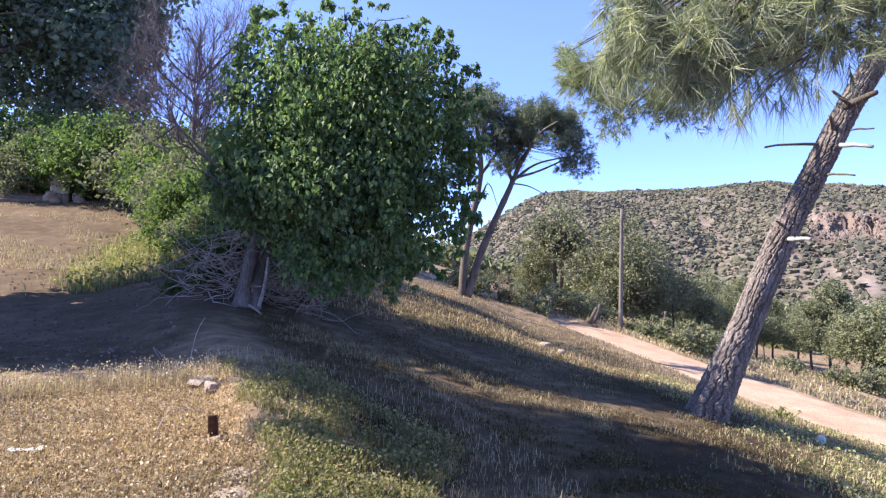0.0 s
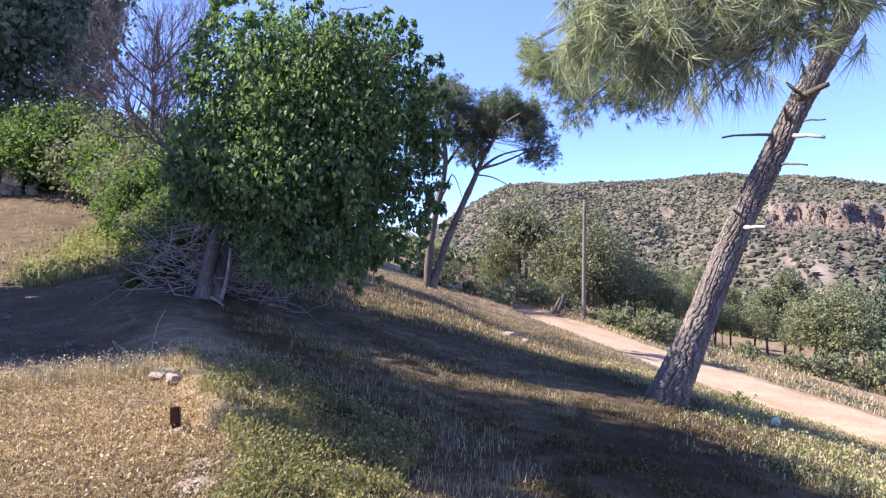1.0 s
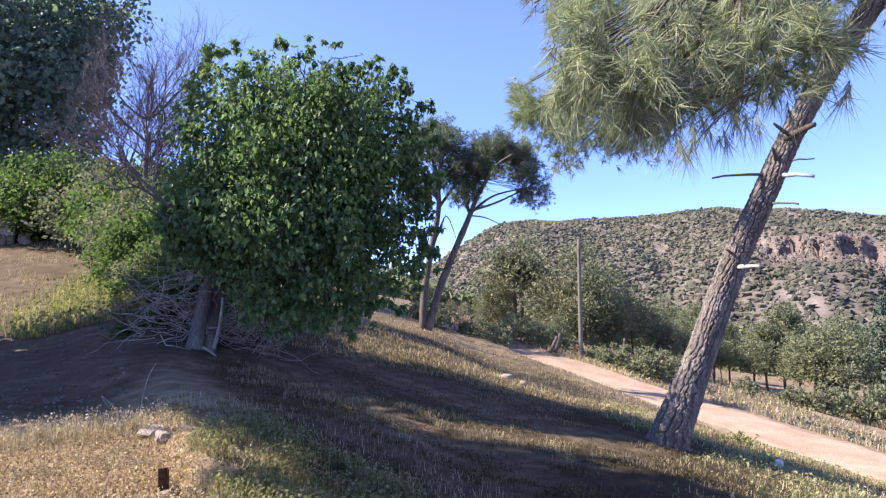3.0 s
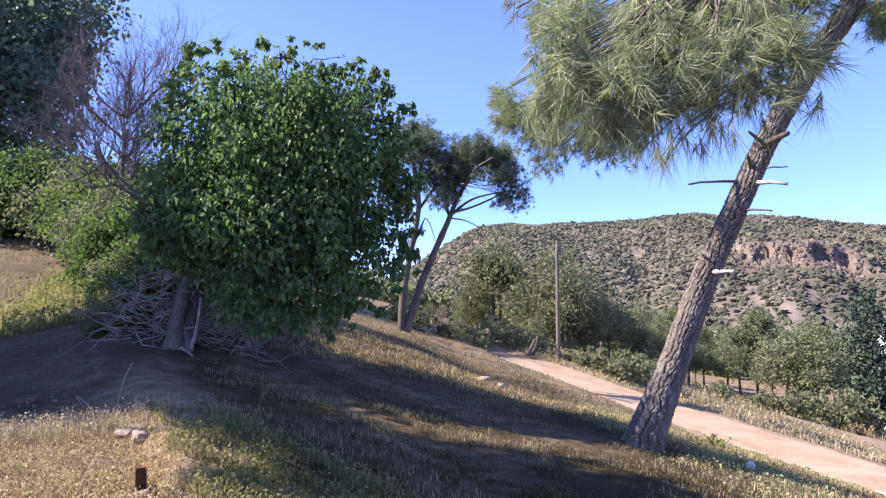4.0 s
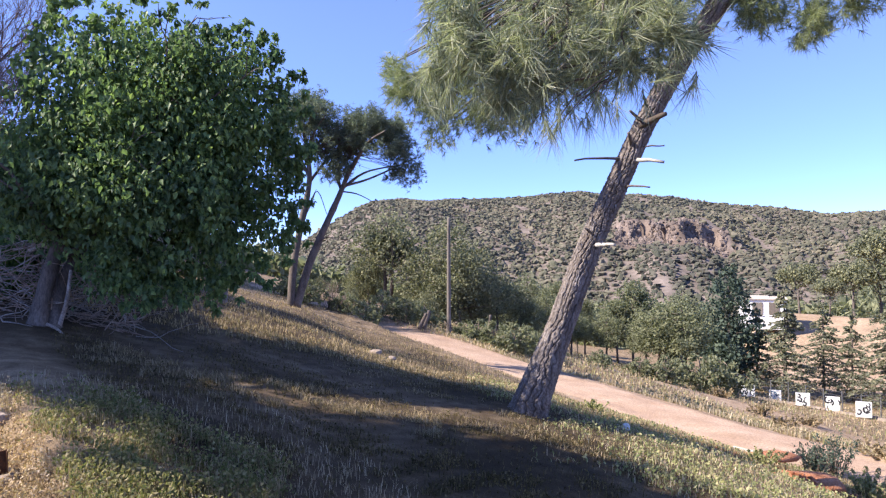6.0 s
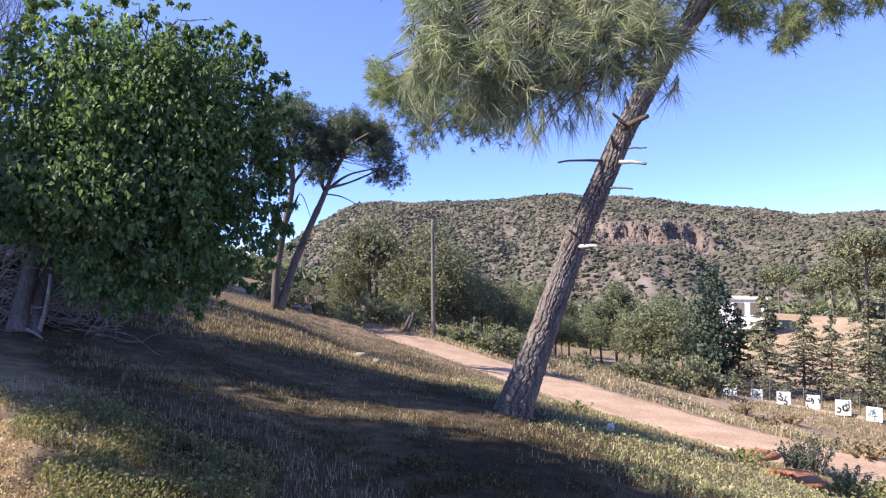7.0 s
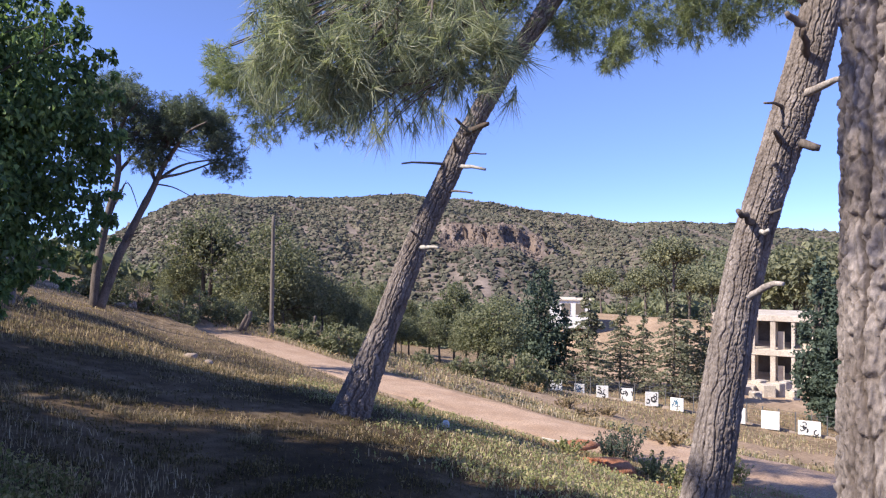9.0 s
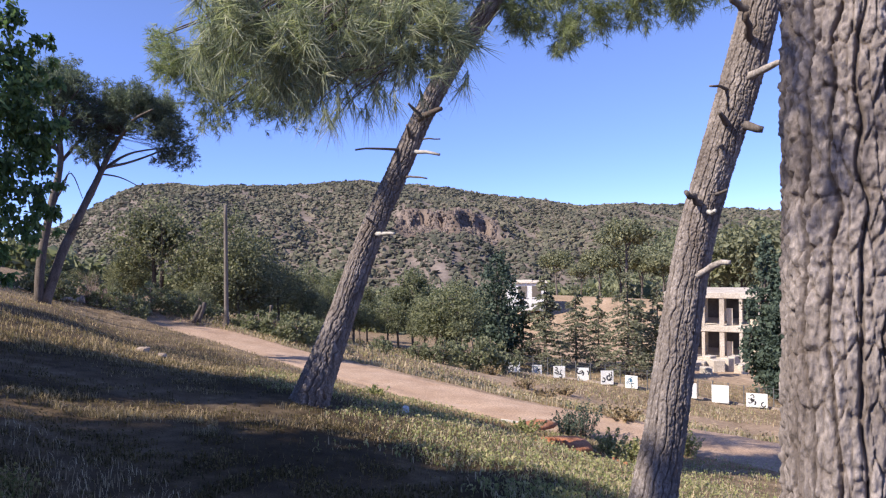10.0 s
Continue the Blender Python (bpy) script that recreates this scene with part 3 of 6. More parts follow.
# ---- the three near pines ----
def stub(a, b, r, sides=6, hook=0.0, rng=RNG):
    a, b = np.array(a, float), np.array(b, float)
    t = np.linspace(0, 1, 6)[:, None]
    P = a + (b - a) * t + np.array([0, 0, hook]) * np.sin(t * np.pi) + rng.normal(size=(6, 3)) * r * 0.25
    return tube(P, np.linspace(r, r * 0.55, 6), sides, 0.08, rng)


def rooted(a, way):
    """The foot of a stub, drawn in towards the trunk's middle."""
    W = np.array(way)
    axis = np.array([np.interp(a[2], W[:, 2], W[:, k]) for k in range(3)])
    return axis + 0.35 * (np.array(a) - axis)


def needle_crown(blobs, n, length, count, width, rng, spread=0.7, hang=0.35, tight=0.35):
    P, D, centre, d = clumps(blobs, n, rng, 9, tight, 0.6)
    return tufts(P, D + rng.normal(size=D.shape) * 0.5 + np.array([0, 0, -hang]), length, count, width, rng, spread), centre


def twigs(origin, centres, r, rng, sides=4, sag=0.1):
    """Thin boughs from one origin to many clumps."""
    out = []
    for c in centres:
        t = np.linspace(0, 1, 7)[:, None]
        P = np.asarray(origin) + (c - np.asarray(origin)) * t + np.array([0, 0, sag]) * np.sin(t * np.pi) + rng.normal(size=(7, 3)) * 0.03 * np.sin(t * np.pi)
        out.append(tube(P, np.linspace(r, r * 0.3, 7), sides, 0.05, rng, cap=False))
    return join(out)


def leaning_pine():
    rng = np.random.default_rng(21)
    way = [(3.28, 8.60, -0.59), (3.34, 8.57, -0.30), (3.71, 8.42, 0.74), (4.07, 8.26, 1.79), (4.35, 8.11, 2.50), (4.69, 7.92, 3.35), (5.07, 7.69, 4.12), (5.53, 7.49, 4.88), (5.95, 7.28, 5.72), (6.22, 7.19, 6.65)]
    pine = thing("pine_tree", way[1], "tall leaning pine with flaky grey-brown bark and snapped branch stubs", "tree", "pines on the slope")
    bark_part(pine, "flaky ridged bark", bark_trunk(way, [0.29, 0.225, 0.162, 0.148, 0.14, 0.134, 0.13, 0.126, 0.115, 0.095], 0.035, 0.07, 0.024, 190, 0.011, 0.8, 5))
    for a, b, r, h, m in (((4.44, 7.95, 2.91), (3.73, 7.97, 2.86), 0.022, 0.02, BARK_GREY), ((4.46, 7.94, 2.91), (4.73, 7.55, 2.82), 0.035, 0.0, CUTWOOD),
                          ((4.43, 7.84, 3.06), (4.32, 7.67, 3.18), 0.03, 0.0, BARK_GREY), ((4.57, 7.76, 3.35), (4.35, 7.66, 3.45), 0.03, 0.0, BARK_GREY),
                          ((4.51, 7.79, 3.31), (4.66, 7.35, 3.35), 0.05, 0.02, BARK), ((4.43, 7.95, 2.55), (4.59, 7.63, 2.50), 0.02, 0.02, BARK_GREY),
                          ((4.06, 8.15, 1.79), (4.16, 7.76, 1.80), 0.035, 0.0, CUTWOOD), ((3.99, 8.07, 1.94), (3.88, 8.01, 2.01), 0.02, 0.0, BARK_GREY),
                          ((4.53, 7.90, 3.07), (4.79, 7.63, 3.03), 0.015, 0.0, BARK_GREY)):
        part("branch_stub", stub(rooted(a, way), b, r, hook=h, rng=rng), m, pine, "snapped pale branch stub" if m == CUTWOOD else "snapped dead branch stub", True)
    side = [(c, r) for c, r in (((1.96, 8.98, 3.94), 0.42), ((2.24, 8.92, 3.54), 0.38), ((1.74, 9.23, 4.11), 0.3), ((2.62, 8.61, 3.87), 0.5), ((3.00, 8.48, 3.54), 0.4), ((3.47, 8.52, 3.89), 0.45),
            ((2.55, 8.84, 4.48), 0.5), ((3.48, 8.52, 4.61), 0.6), ((4.27, 8.15, 4.71), 0.6), ((4.92, 7.78, 5.01), 0.6), ((4.24, 8.62, 4.08), 0.4), ((2.61, 9.03, 5.20), 0.5), ((3.83, 8.59, 5.37), 0.6), ((5.15, 7.87, 5.61), 0.6))]
    crown, centre = needle_crown(side, 6600, 0.12, 14, 0.004, rng, 0.9, 0.1, 0.36)
    part("crown", crown, L_SIDE, pine, "drooping grey-green needle tufts")
    part("bough", twigs(way[8], centre[::5], 0.03, rng, sag=0.25), BARK_GREY, pine, "thin dark boughs", True)
    other = [(c, r) for c, r in (((6.00, 7.37, 4.86), 0.4), ((6.42, 7.01, 4.44), 0.28), ((6.78, 6.80, 4.78), 0.35), ((7.25, 6.44, 4.83), 0.3), ((7.61, 6.01, 4.80), 0.28), ((6.54, 7.17, 5.43), 0.6), ((7.31, 6.38, 5.53), 0.7), ((8.02, 5.62, 5.33), 0.5))]
    crown, centre = needle_crown(other, 4200, 0.12, 14, 0.004, rng, 0.9)
    part("crown", crown, L_SIDE, pine, "dark green needle tufts")
    # unseen clumps, added where their shade lands on the road
    high = [((3.4, 9.9, 7.7), 1.05), ((2.6, 10.1, 8.4), 1.0), ((4.6, 9.2, 8.0), 1.1), ((5.6, 8.2, 7.7), 1.2), ((6.9, 7.4, 8.0), 1.2), ((6.2, 9.0, 8.6), 1.1), ((3.4, 10.2, 5.5), 0.7), ((2.7, 10.3, 6.1), 0.7), ((4.2, 10.1, 5.1), 0.5)]
    crown, centre = needle_crown(high, 2300, 0.2, 12, 0.006, rng, 0.8)
    part("crown", crown, L_PINE, pine, "high needle crown")
    part("bough", twigs(way[9], centre[::8], 0.05, rng, sag=0.2), BARK_GREY, pine, "", True)
    part("bough", twigs(way[8], centre[::6], 0.025, rng, sag=0.2), BARK_GREY, pine, "thin dark boughs", True)


leaning_pine()


def second_pine():
    rng = np.random.default_rng(22)
    foot = (3.85, 3.43, -0.46)
    foot = (foot[0], foot[1], float(height(foot[0], foot[1])) - 0.1)
    way = [foot, (3.89, 3.38, -0.2), (3.95, 3.31, 0.3), (4.00, 3.25, 0.84), (4.05, 3.19, 1.34), (4.10, 3.13, 1.74), (4.16, 3.04, 2.13), (4.23, 2.95, 2.51), (4.29, 2.86, 2.88), (4.35, 2.78, 3.3), (4.46, 2.62, 4.2)]
    pine = thing("pine_tree", foot, "slender pine with deeply cracked bark and cut branch stubs", "tree", "pines on the slope")
    bark_part(pine, "deeply cracked grey-brown bark", bark_trunk(way, [0.19, 0.15, 0.14, 0.136, 0.125, 0.118, 0.113, 0.12, 0.124, 0.12, 0.1], 0.026, 0.075, 0.013, 280, 0.008, 0.4, 9, 0.38, 0.6))
    for a, b, r, h, m in (((4.01, 3.14, 1.38), (3.97, 2.86, 1.50), 0.028, 0.0, DEADWOOD), ((4.19, 2.90, 2.71), (4.08, 2.50, 2.74), 0.03, 0.0, DEADWOOD),
                          ((4.20, 2.96, 2.40), (4.26, 2.78, 2.36), 0.04, 0.01, BARK_GREY), ((4.10, 2.93, 2.41), (3.94, 2.90, 2.47), 0.025, 0.0, BARK_GREY),
                          ((4.00, 3.08, 1.87), (3.84, 3.08, 1.95), 0.03, 0.0, BARK_GREY), ((4.09, 3.04, 1.94), (4.05, 2.92, 1.96), 0.014, 0.0, BARK_GREY),
                          ((4.07, 2.99, 2.64), (3.95, 2.97, 2.65), 0.014, 0.02, BARK_GREY), ((4.07, 2.96, 2.29), (3.96, 2.94, 2.23), 0.018, 0.0, BARK_GREY),
                          ((4.17, 2.83, 2.93), (4.04, 2.76, 3.10), 0.03, 0.0, BARK), ((4.20, 2.89, 3.15), (4.07, 2.90, 3.24), 0.03, 0.0, BARK_GREY),
                          ((4.01, 3.01, 1.82), (3.96, 2.94, 1.83), 0.02, 0.0, CUTWOOD)):
        a, b = np.array(a) - [0, 0.06, 0], np.array(b) - [0, 0.06, 0]
        part("branch_stub", stub(rooted(a, way), b, r, 8, h, rng), m, pine, "cut grey branch stub" if m == DEADWOOD else "snapped dead branch stub", True)
    # the bough that hangs over the slope, with long needles
    hang = [(c, r) for c, r in (((1.06, 4.37, 2.90), 0.20), ((1.28, 4.31, 3.02), 0.26), ((1.50, 4.14, 2.80), 0.26), ((1.68, 4.07, 2.91), 0.28), ((1.96, 3.94, 2.82), 0.28), ((1.81, 4.02, 2.65), 0.18),
            ((2.18, 3.83, 2.93), 0.26), ((2.44, 3.79, 2.96), 0.22), ((2.23, 3.80, 2.72), 0.16), ((1.22, 4.33, 3.28), 0.25), ((1.73, 4.16, 3.36), 0.28), ((2.23, 3.92, 3.38), 0.28))]
    crown, centre = needle_crown(hang, 620, 0.19, 20, 0.0034, rng, 0.48, 0.55, 0.45)
    part("crown", crown, L_NEEDLE, pine, "drooping long yellow-green needles")
    low = [(1.66, 3.97, 2.37), (1.73, 3.94, 2.42), (1.91, 3.92, 2.47), (2.08, 3.88, 2.51), (1.62, 4.09, 2.47), (1.88, 4.09, 2.51), (2.00, 3.92, 2.55), (2.51, 3.75, 2.64), (2.46, 3.77, 2.74), (2.27, 3.89, 2.64), (1.56, 4.12, 2.60), (1.43, 4.26, 2.69)]
    P = np.repeat(np.array(low), 2, 0) + rng.normal(size=(2 * len(low), 3)) * 0.035
    part("tassel", tufts(P, np.tile([[0.0, 0, -1.0]], (len(P), 1)) + 0.35 * rng.normal(size=P.shape), 0.2, 34, 0.0024, rng, 0.45), L_NEEDLE, pine, "hanging needle tassels")
    root = np.array((2.22, 4.04, 3.78))
    part("bough", join([tube(smooth_path([way[9], (3.43, 3.50, 4.39), root], 14), np.linspace(0.07, 0.04, 14), 8, 0.05, rng), twigs(root, centre[::4], 0.018, rng, sag=0.05), twigs(centre[0], np.array(low), 0.008, rng, sag=0.05)]), BARK_GREY, pine, "dark twisting boughs", True)
    top = [(np.array(way[10]) + o, r) for o, r in (((0, 0, 0.6), 1.0), ((0.9, 0.3, 0.9), 0.9), ((-0.8, -0.5, 1.0), 0.9), ((0.3, -0.9, 1.3), 0.9), ((0, 0.6, 1.8), 1.0))]
    crown, centre = needle_crown(top, 900, 0.2, 12, 0.005, rng, 0.8)
    part("crown", crown, L_PINE, pine, "high needle crown")


second_pine()


def near_pine():
    rng = np.random.default_rng(23)
    x, y = (2.716, 1.361)
    g = float(height(x, y))
    way = [(x - 0.02, y, g - 0.1), (x, y, g + 0.4), (x, y, 1.2), (x + 0.005, y - 0.005, 2.2), (x + 0.03, y - 0.02, 3.2), (x + 0.1, y - 0.1, 5.0)]
    pine = thing("pine_tree", (x, y, g), "thick upright pine trunk with large plates of bark", "tree", "pines on the slope")
    bark_part(pine, "thick plated bark with dark furrows", bark_trunk(way, [0.31, 0.265, 0.25, 0.245, 0.24, 0.2], 0.04, 0.2, 0.03, 360, 0.0072, 0.35, 14, 0.42, 0.7))
    top = [(np.array(way[5]) + o, r) for o, r in (((0, 0, 0.5), 1.0), ((0.9, 0.4, 0.9), 0.9), ((-1.0, -0.5, 0.8), 0.9), ((-0.5, 0.9, 1.2), 0.8), ((0.2, -0.9, 1.3), 0.9))]
    crown, centre = needle_crown(top, 900, 0.2, 12, 0.005, rng, 0.8)
    part("crown", crown, L_PINE, pine, "high needle crown")
    part("bough", twigs(way[5], centre[::6], 0.04, rng), BARK_GREY, pine, "", True)
    # bough added above the view to throw dappled shade on the trunk
    low, centre = needle_crown([((0.2, 1.9, 4.4), 0.6), ((0.7, 2.2, 3.9), 0.45), ((-0.4, 2.3, 4.9), 0.6), ((0.9, 1.7, 4.7), 0.5)], 420, 0.2, 14, 0.004, rng, 0.8)
    part("crown", low, L_PINE, pine, "unseen bough of needles added to dapple the trunk")
    part("bough", twigs(way[4], centre[::5], 0.03, rng), BARK_GREY, pine, "", True)


near_pine()


# ---- the mulberry ----
def mulberry():
    rng = np.random.default_rng(31)
    base = (-2.70, 9.14, 0.90)
    tree = thing("mulberry_tree", base, "dense broad-leaved tree with dark shaded crown and fresh green top", "tree")
    fork = [(-2.40, 9.29, 1.73), (-2.05, 9.38, 2.51), (-1.45, 9.49, 3.39)]
    part("trunk", tube(smooth_path([(base[0], base[1], base[2] - 0.1), (-2.64, 9.23, 1.27), (-2.51, 9.27, 1.81), (-2.34, 9.31, 2.50), (-1.98, 9.39, 3.36), (-1.69, 9.45, 4.16)], 24), np.interp(np.linspace(0, 1, 24), [0, 0.15, 1], [0.15, 0.1, 0.03]), 10, 0.05, rng), BARK_GREY, tree, "dark smooth trunk", True)
    part("trunk", tube(smooth_path([(base[0] + 0.18, base[1] + 0.05, base[2] - 0.1), (-2.51, 9.37, 1.27), (-2.36, 9.41, 1.66), (-1.77, 9.54, 2.45), (-0.84, 9.66, 3.26), (-0.37, 9.69, 4.07)], 24), np.interp(np.linspace(0, 1, 24), [0, 0.15, 1], [0.1, 0.075, 0.025]), 9, 0.05, rng), BARK_GREY, tree, "dark second trunk", True)
    boughs = []
    boughs += limbs(rng, fork[0], [(1, -0.2, 0.3), (1, 0.3, 0.6), (-0.3, -0.6, 0.8), (0.5, 0.8, 0.8)], 1.1, 0.045, 2, 3)[0]
    boughs += limbs(rng, fork[2], [(1, -0.2, 0.6), (0.2, -0.6, 1), (-0.8, 0.2, 0.8), (0.3, 0.6, 1)], 0.9, 0.035, 2, 3)[0]
    part("bough", join(boughs), BARK_GREY, tree, "", True)
    blobs = []
    for x, y, d, r in ((610, 290, 9.6, 1.05), (500, 300, 9.4, 0.95), (690, 300, 9.5, 0.85), (600, 180, 9.6, 0.9), (490, 180, 9.6, 0.75), (700, 180, 9.6, 0.85), (465, 335, 9.3, 0.6), (580, 400, 9.3, 0.75),
                       (700, 410, 9.4, 0.48), (755, 350, 9.5, 0.42), (770, 220, 9.5, 0.55), (720, 110, 9.6, 0.5), (560, 100, 9.7, 0.55), (470, 100, 9.8, 0.4), (640, 455, 9.4, 0.3), (565, 440, 9.3, 0.4), (600, 250, 11.0, 0.9), (520, 250, 10.8, 0.8), (690, 260, 10.8, 0.8),
                       (735, 55, 9.6, 0.16), (748, 35, 9.6, 0.1), (690, 45, 9.6, 0.12), (815, 128, 9.5, 0.16), (838, 124, 9.5, 0.08), (795, 150, 9.5, 0.24), (640, 55, 9.6, 0.2), (600, 35, 9.7, 0.12), (810, 200, 9.5, 0.25), (825, 300, 9.5, 0.2), (745, 480, 9.4, 0.14), (660, 490, 9.4, 0.16), (440, 60, 9.8, 0.2), (530, 45, 9.8, 0.22), (690, 60, 9.6, 0.18), (800, 390, 9.4, 0.25), (700, 480, 9.4, 0.25), (425, 250, 9.5, 0.4), (620, 15, 9.6, 0.14), (665, 5, 9.6, 0.12), (575, 8, 9.7, 0.14), (500, 15, 9.7, 0.16), (455, 25, 9.8, 0.16), (775, 65, 9.6, 0.17), (785, 100, 9.6, 0.16), (842, 175, 9.5, 0.16), (852, 235, 9.5, 0.14), (845, 335, 9.5, 0.15), (835, 375, 9.5, 0.16), (820, 430, 9.4, 0.15), (772, 440, 9.4, 0.18), (795, 462, 9.4, 0.12), (400, 330, 9.5, 0.32), (395, 350, 9.4, 0.28), (405, 160, 9.7, 0.2), (415, 110, 9.8, 0.16), (540, 455, 9.2, 0.32), (575, 480, 9.2, 0.3), (420, 330, 9.6, 0.5), (640, 500, 9.2, 0.2), (735, 455, 9.4, 0.2), (605, 515, 9.2, 0.13), (690, 515, 9.3, 0.12), (560, 330, 8.9, 0.6), (660, 340, 8.9, 0.5), (640, 120, 9.4, 0.5), (820, 260, 9.5, 0.28), (835, 400, 9.4, 0.16), (800, 330, 9.4, 0.3), (775, 480, 9.4, 0.12), (815, 465, 9.4, 0.09), (740, 510, 9.3, 0.09)):
        blobs.append((place(x, y, d), r))
    P, D, _, _ = clumps(blobs, 60000, rng, 22, 0.24, 0.6)
    part("crown", leaves(P, 0.08, rng, 1.5, 1.6, 0.35, 0.3 * D), L_MULBERRY, tree, "broad pointed green leaves")


def place(px, py, d):
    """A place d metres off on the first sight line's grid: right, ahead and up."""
    u, v = (px - 784) / 1214.0, (441 - py) / 1214.0
    return np.array([u * d / math.hypot(u, 1), d / math.hypot(u, 1), 1.6 + (v + 0.007 + 0.007 * u) * d / math.hypot(u, 1)])


mulberry()


# ---- twin umbrella pine ----
def twin_pine():
    rng = np.random.default_rng(41)
    base = (0.73, 22.98, 0.18)
    D = math.hypot(base[0], base[1])
    tree = thing("umbrella_pine", base, "twin-trunked umbrella pine with bare stems and flat dark crown", "tree")
    def w(*pts):
        return [place(x, y, D + o) for x, y, o in pts]
    stems = (w((818, 528, 0), (822, 460, 0), (836, 380, 0), (850, 310, 0), (846, 250, 0), (838, 210, 0)), w((826, 528, 0), (850, 450, 0.1), (880, 380, 0.1), (905, 325, 0), (925, 280, 0), (960, 230, 0)))
    for s, r in zip(stems, (0.16, 0.17)):
        part("trunk", tube(smooth_path(s, 26), np.linspace(0.88 * r, 0.05, 26), 9, 0.06, rng), BARK_GREY, tree, "bare grey-brown stem", True)
    boughs = []
    for a, b, c in (((850, 310), (880, 270), (910, 240)), ((850, 300), (830, 260), (800, 230)), ((846, 260), (860, 220), (880, 190)), ((905, 325), (900, 280), (915, 220)), ((905, 322), (950, 290), (1020, 275)), ((925, 285), (950, 240), (985, 215)),
                    ((912, 315), (960, 300), (1040, 262)), ((905, 320), (895, 290), (905, 250)), ((940, 255), (930, 220), (925, 190)), ((845, 290), (820, 270), (790, 262))):
        o = rng.normal() * 0.8
        boughs.append(tube(smooth_path(w((*a, 0), (*b, o * 0.5), (*c, o)), 12), np.linspace(0.055, 0.018, 12), 6, 0.06, rng))
    for a, b, c in (((838, 385), (862, 325), (880, 365)), ((905, 325), (935, 330), (970, 348)), ((838, 370), (850, 355), (862, 322)), ((862, 420), (880, 405), (900, 412))):
        boughs.append(tube(smooth_path(w((*a, 0), (*b, -0.1), (*c, -0.2)), 10), np.linspace(0.03, 0.01, 10), 5, 0.06, rng))
    part("bough", join(boughs), BARK_GREY, tree, "dark forking boughs", True)
    blobs = []
    for cx, cy, w, h, n in ((845, 270, 50, 130, 24), (960, 284, 68, 118, 32)):
        for k in range(n):
            q = math.pi * (k + 0.5) / n
            rim = 0.82 + 0.14 * rng.random()
            x, y = cx - w * rim * math.cos(q), cy - h * rim * math.sin(q) + 16
            blobs.append((place(x, y, D + rng.uniform(-1.4, 1.6) * math.sin(q)), np.array([0.62, 0.62, 0.42]) * rng.uniform(0.8, 1.2)))
        for k in range(n):
            x, y = cx + w * rng.uniform(-0.75, 0.75), cy - h * rng.uniform(0.3, 0.8)
            blobs.append((place(x, y, D + rng.uniform(-1.6, 1.8)), np.array([0.5, 0.5, 0.3]) * rng.uniform(0.6, 1.1)))
    for x, y in ((1030, 275), (1015, 292), (1035, 290), (990, 298), (800, 275), (795, 292)):
        blobs.append((place(x, y, D + rng.uniform(-0.5, 0.5)), (0.36, 0.36, 0.2)))
    crown, centre = needle_crown(blobs, 11000, 0.14, 7, 0.010, rng, 0.95, -0.3, 0.24)
    part("crown", crown, L_TWIN, tree, "domed dark green crown of two lobes")
    part("twig", join([twigs(place(930, 260, D), centre[::16], 0.012, rng, 3), twigs(place(848, 255, D), centre[5::18], 0.012, rng, 3)]), BARK_GREY, tree, "", True)


twin_pine()


# ---- trees by kind ----
def far_tree(name, label, category, at, h, blobs, n, size, leaf, bark, seed, stem=0.16, group="", flat=0.0, low=0.0):
    """A tree further off: tapered stem, limbs into the crown, and a crown of many leaf sprays. blobs in parts of the height."""
    rng = np.random.default_rng(seed)
    at = np.array(at, float)
    tree = thing(name, at, label, category, group)
    real = [(at + np.array(c) * h, np.array(r) * h) for c, r in blobs]
    top = at + np.array([0, 0, 0.8 * h])
    path = smooth_path([at - [0, 0, 0.15], at + [rng.normal() * 0.03 * h, rng.normal() * 0.03 * h, 0.35 * h], top], 12)
    part("trunk", tube(path, np.linspace(stem, stem * 0.25, 12), 7, 0.06, rng), bark, tree, "", True)
    P, D, centre, _ = clumps(real, n, rng, 22, 0.24, 0.5)
    if low:
        keep = P[:, 2] > at[2] + low * h
        P = P[keep]
    part("crown", bits(P, size, rng, flat), leaf, tree)
    starts = path[rng.integers(4, 11, 9)]
    part("bough", join([twigs(s, centre[rng.integers(0, len(centre), 2)], stem * 0.3, rng, 3) for s in starts]), bark, tree, "", True)
    return tree


ROUND = (((0, 0, 0.62), (0.3, 0.3, 0.3)), ((0.18, 0.05, 0.5), (0.22, 0.22, 0.22)), ((-0.2, 0.08, 0.52), (0.22, 0.22, 0.2)), ((0.05, -0.2, 0.55), (0.22, 0.22, 0.22)), ((0.03, 0.03, 0.8), (0.18, 0.18, 0.16)))
SHRUB = (((0, 0, 0.45), (0.5, 0.5, 0.42)), ((0.45, 0.1, 0.35), (0.35, 0.35, 0.32)), ((-0.42, 0.05, 0.38), (0.38, 0.38, 0.35)), ((0.1, -0.35, 0.35), (0.35, 0.35, 0.32)), ((-0.1, 0.1, 0.75), (0.28, 0.28, 0.22)))
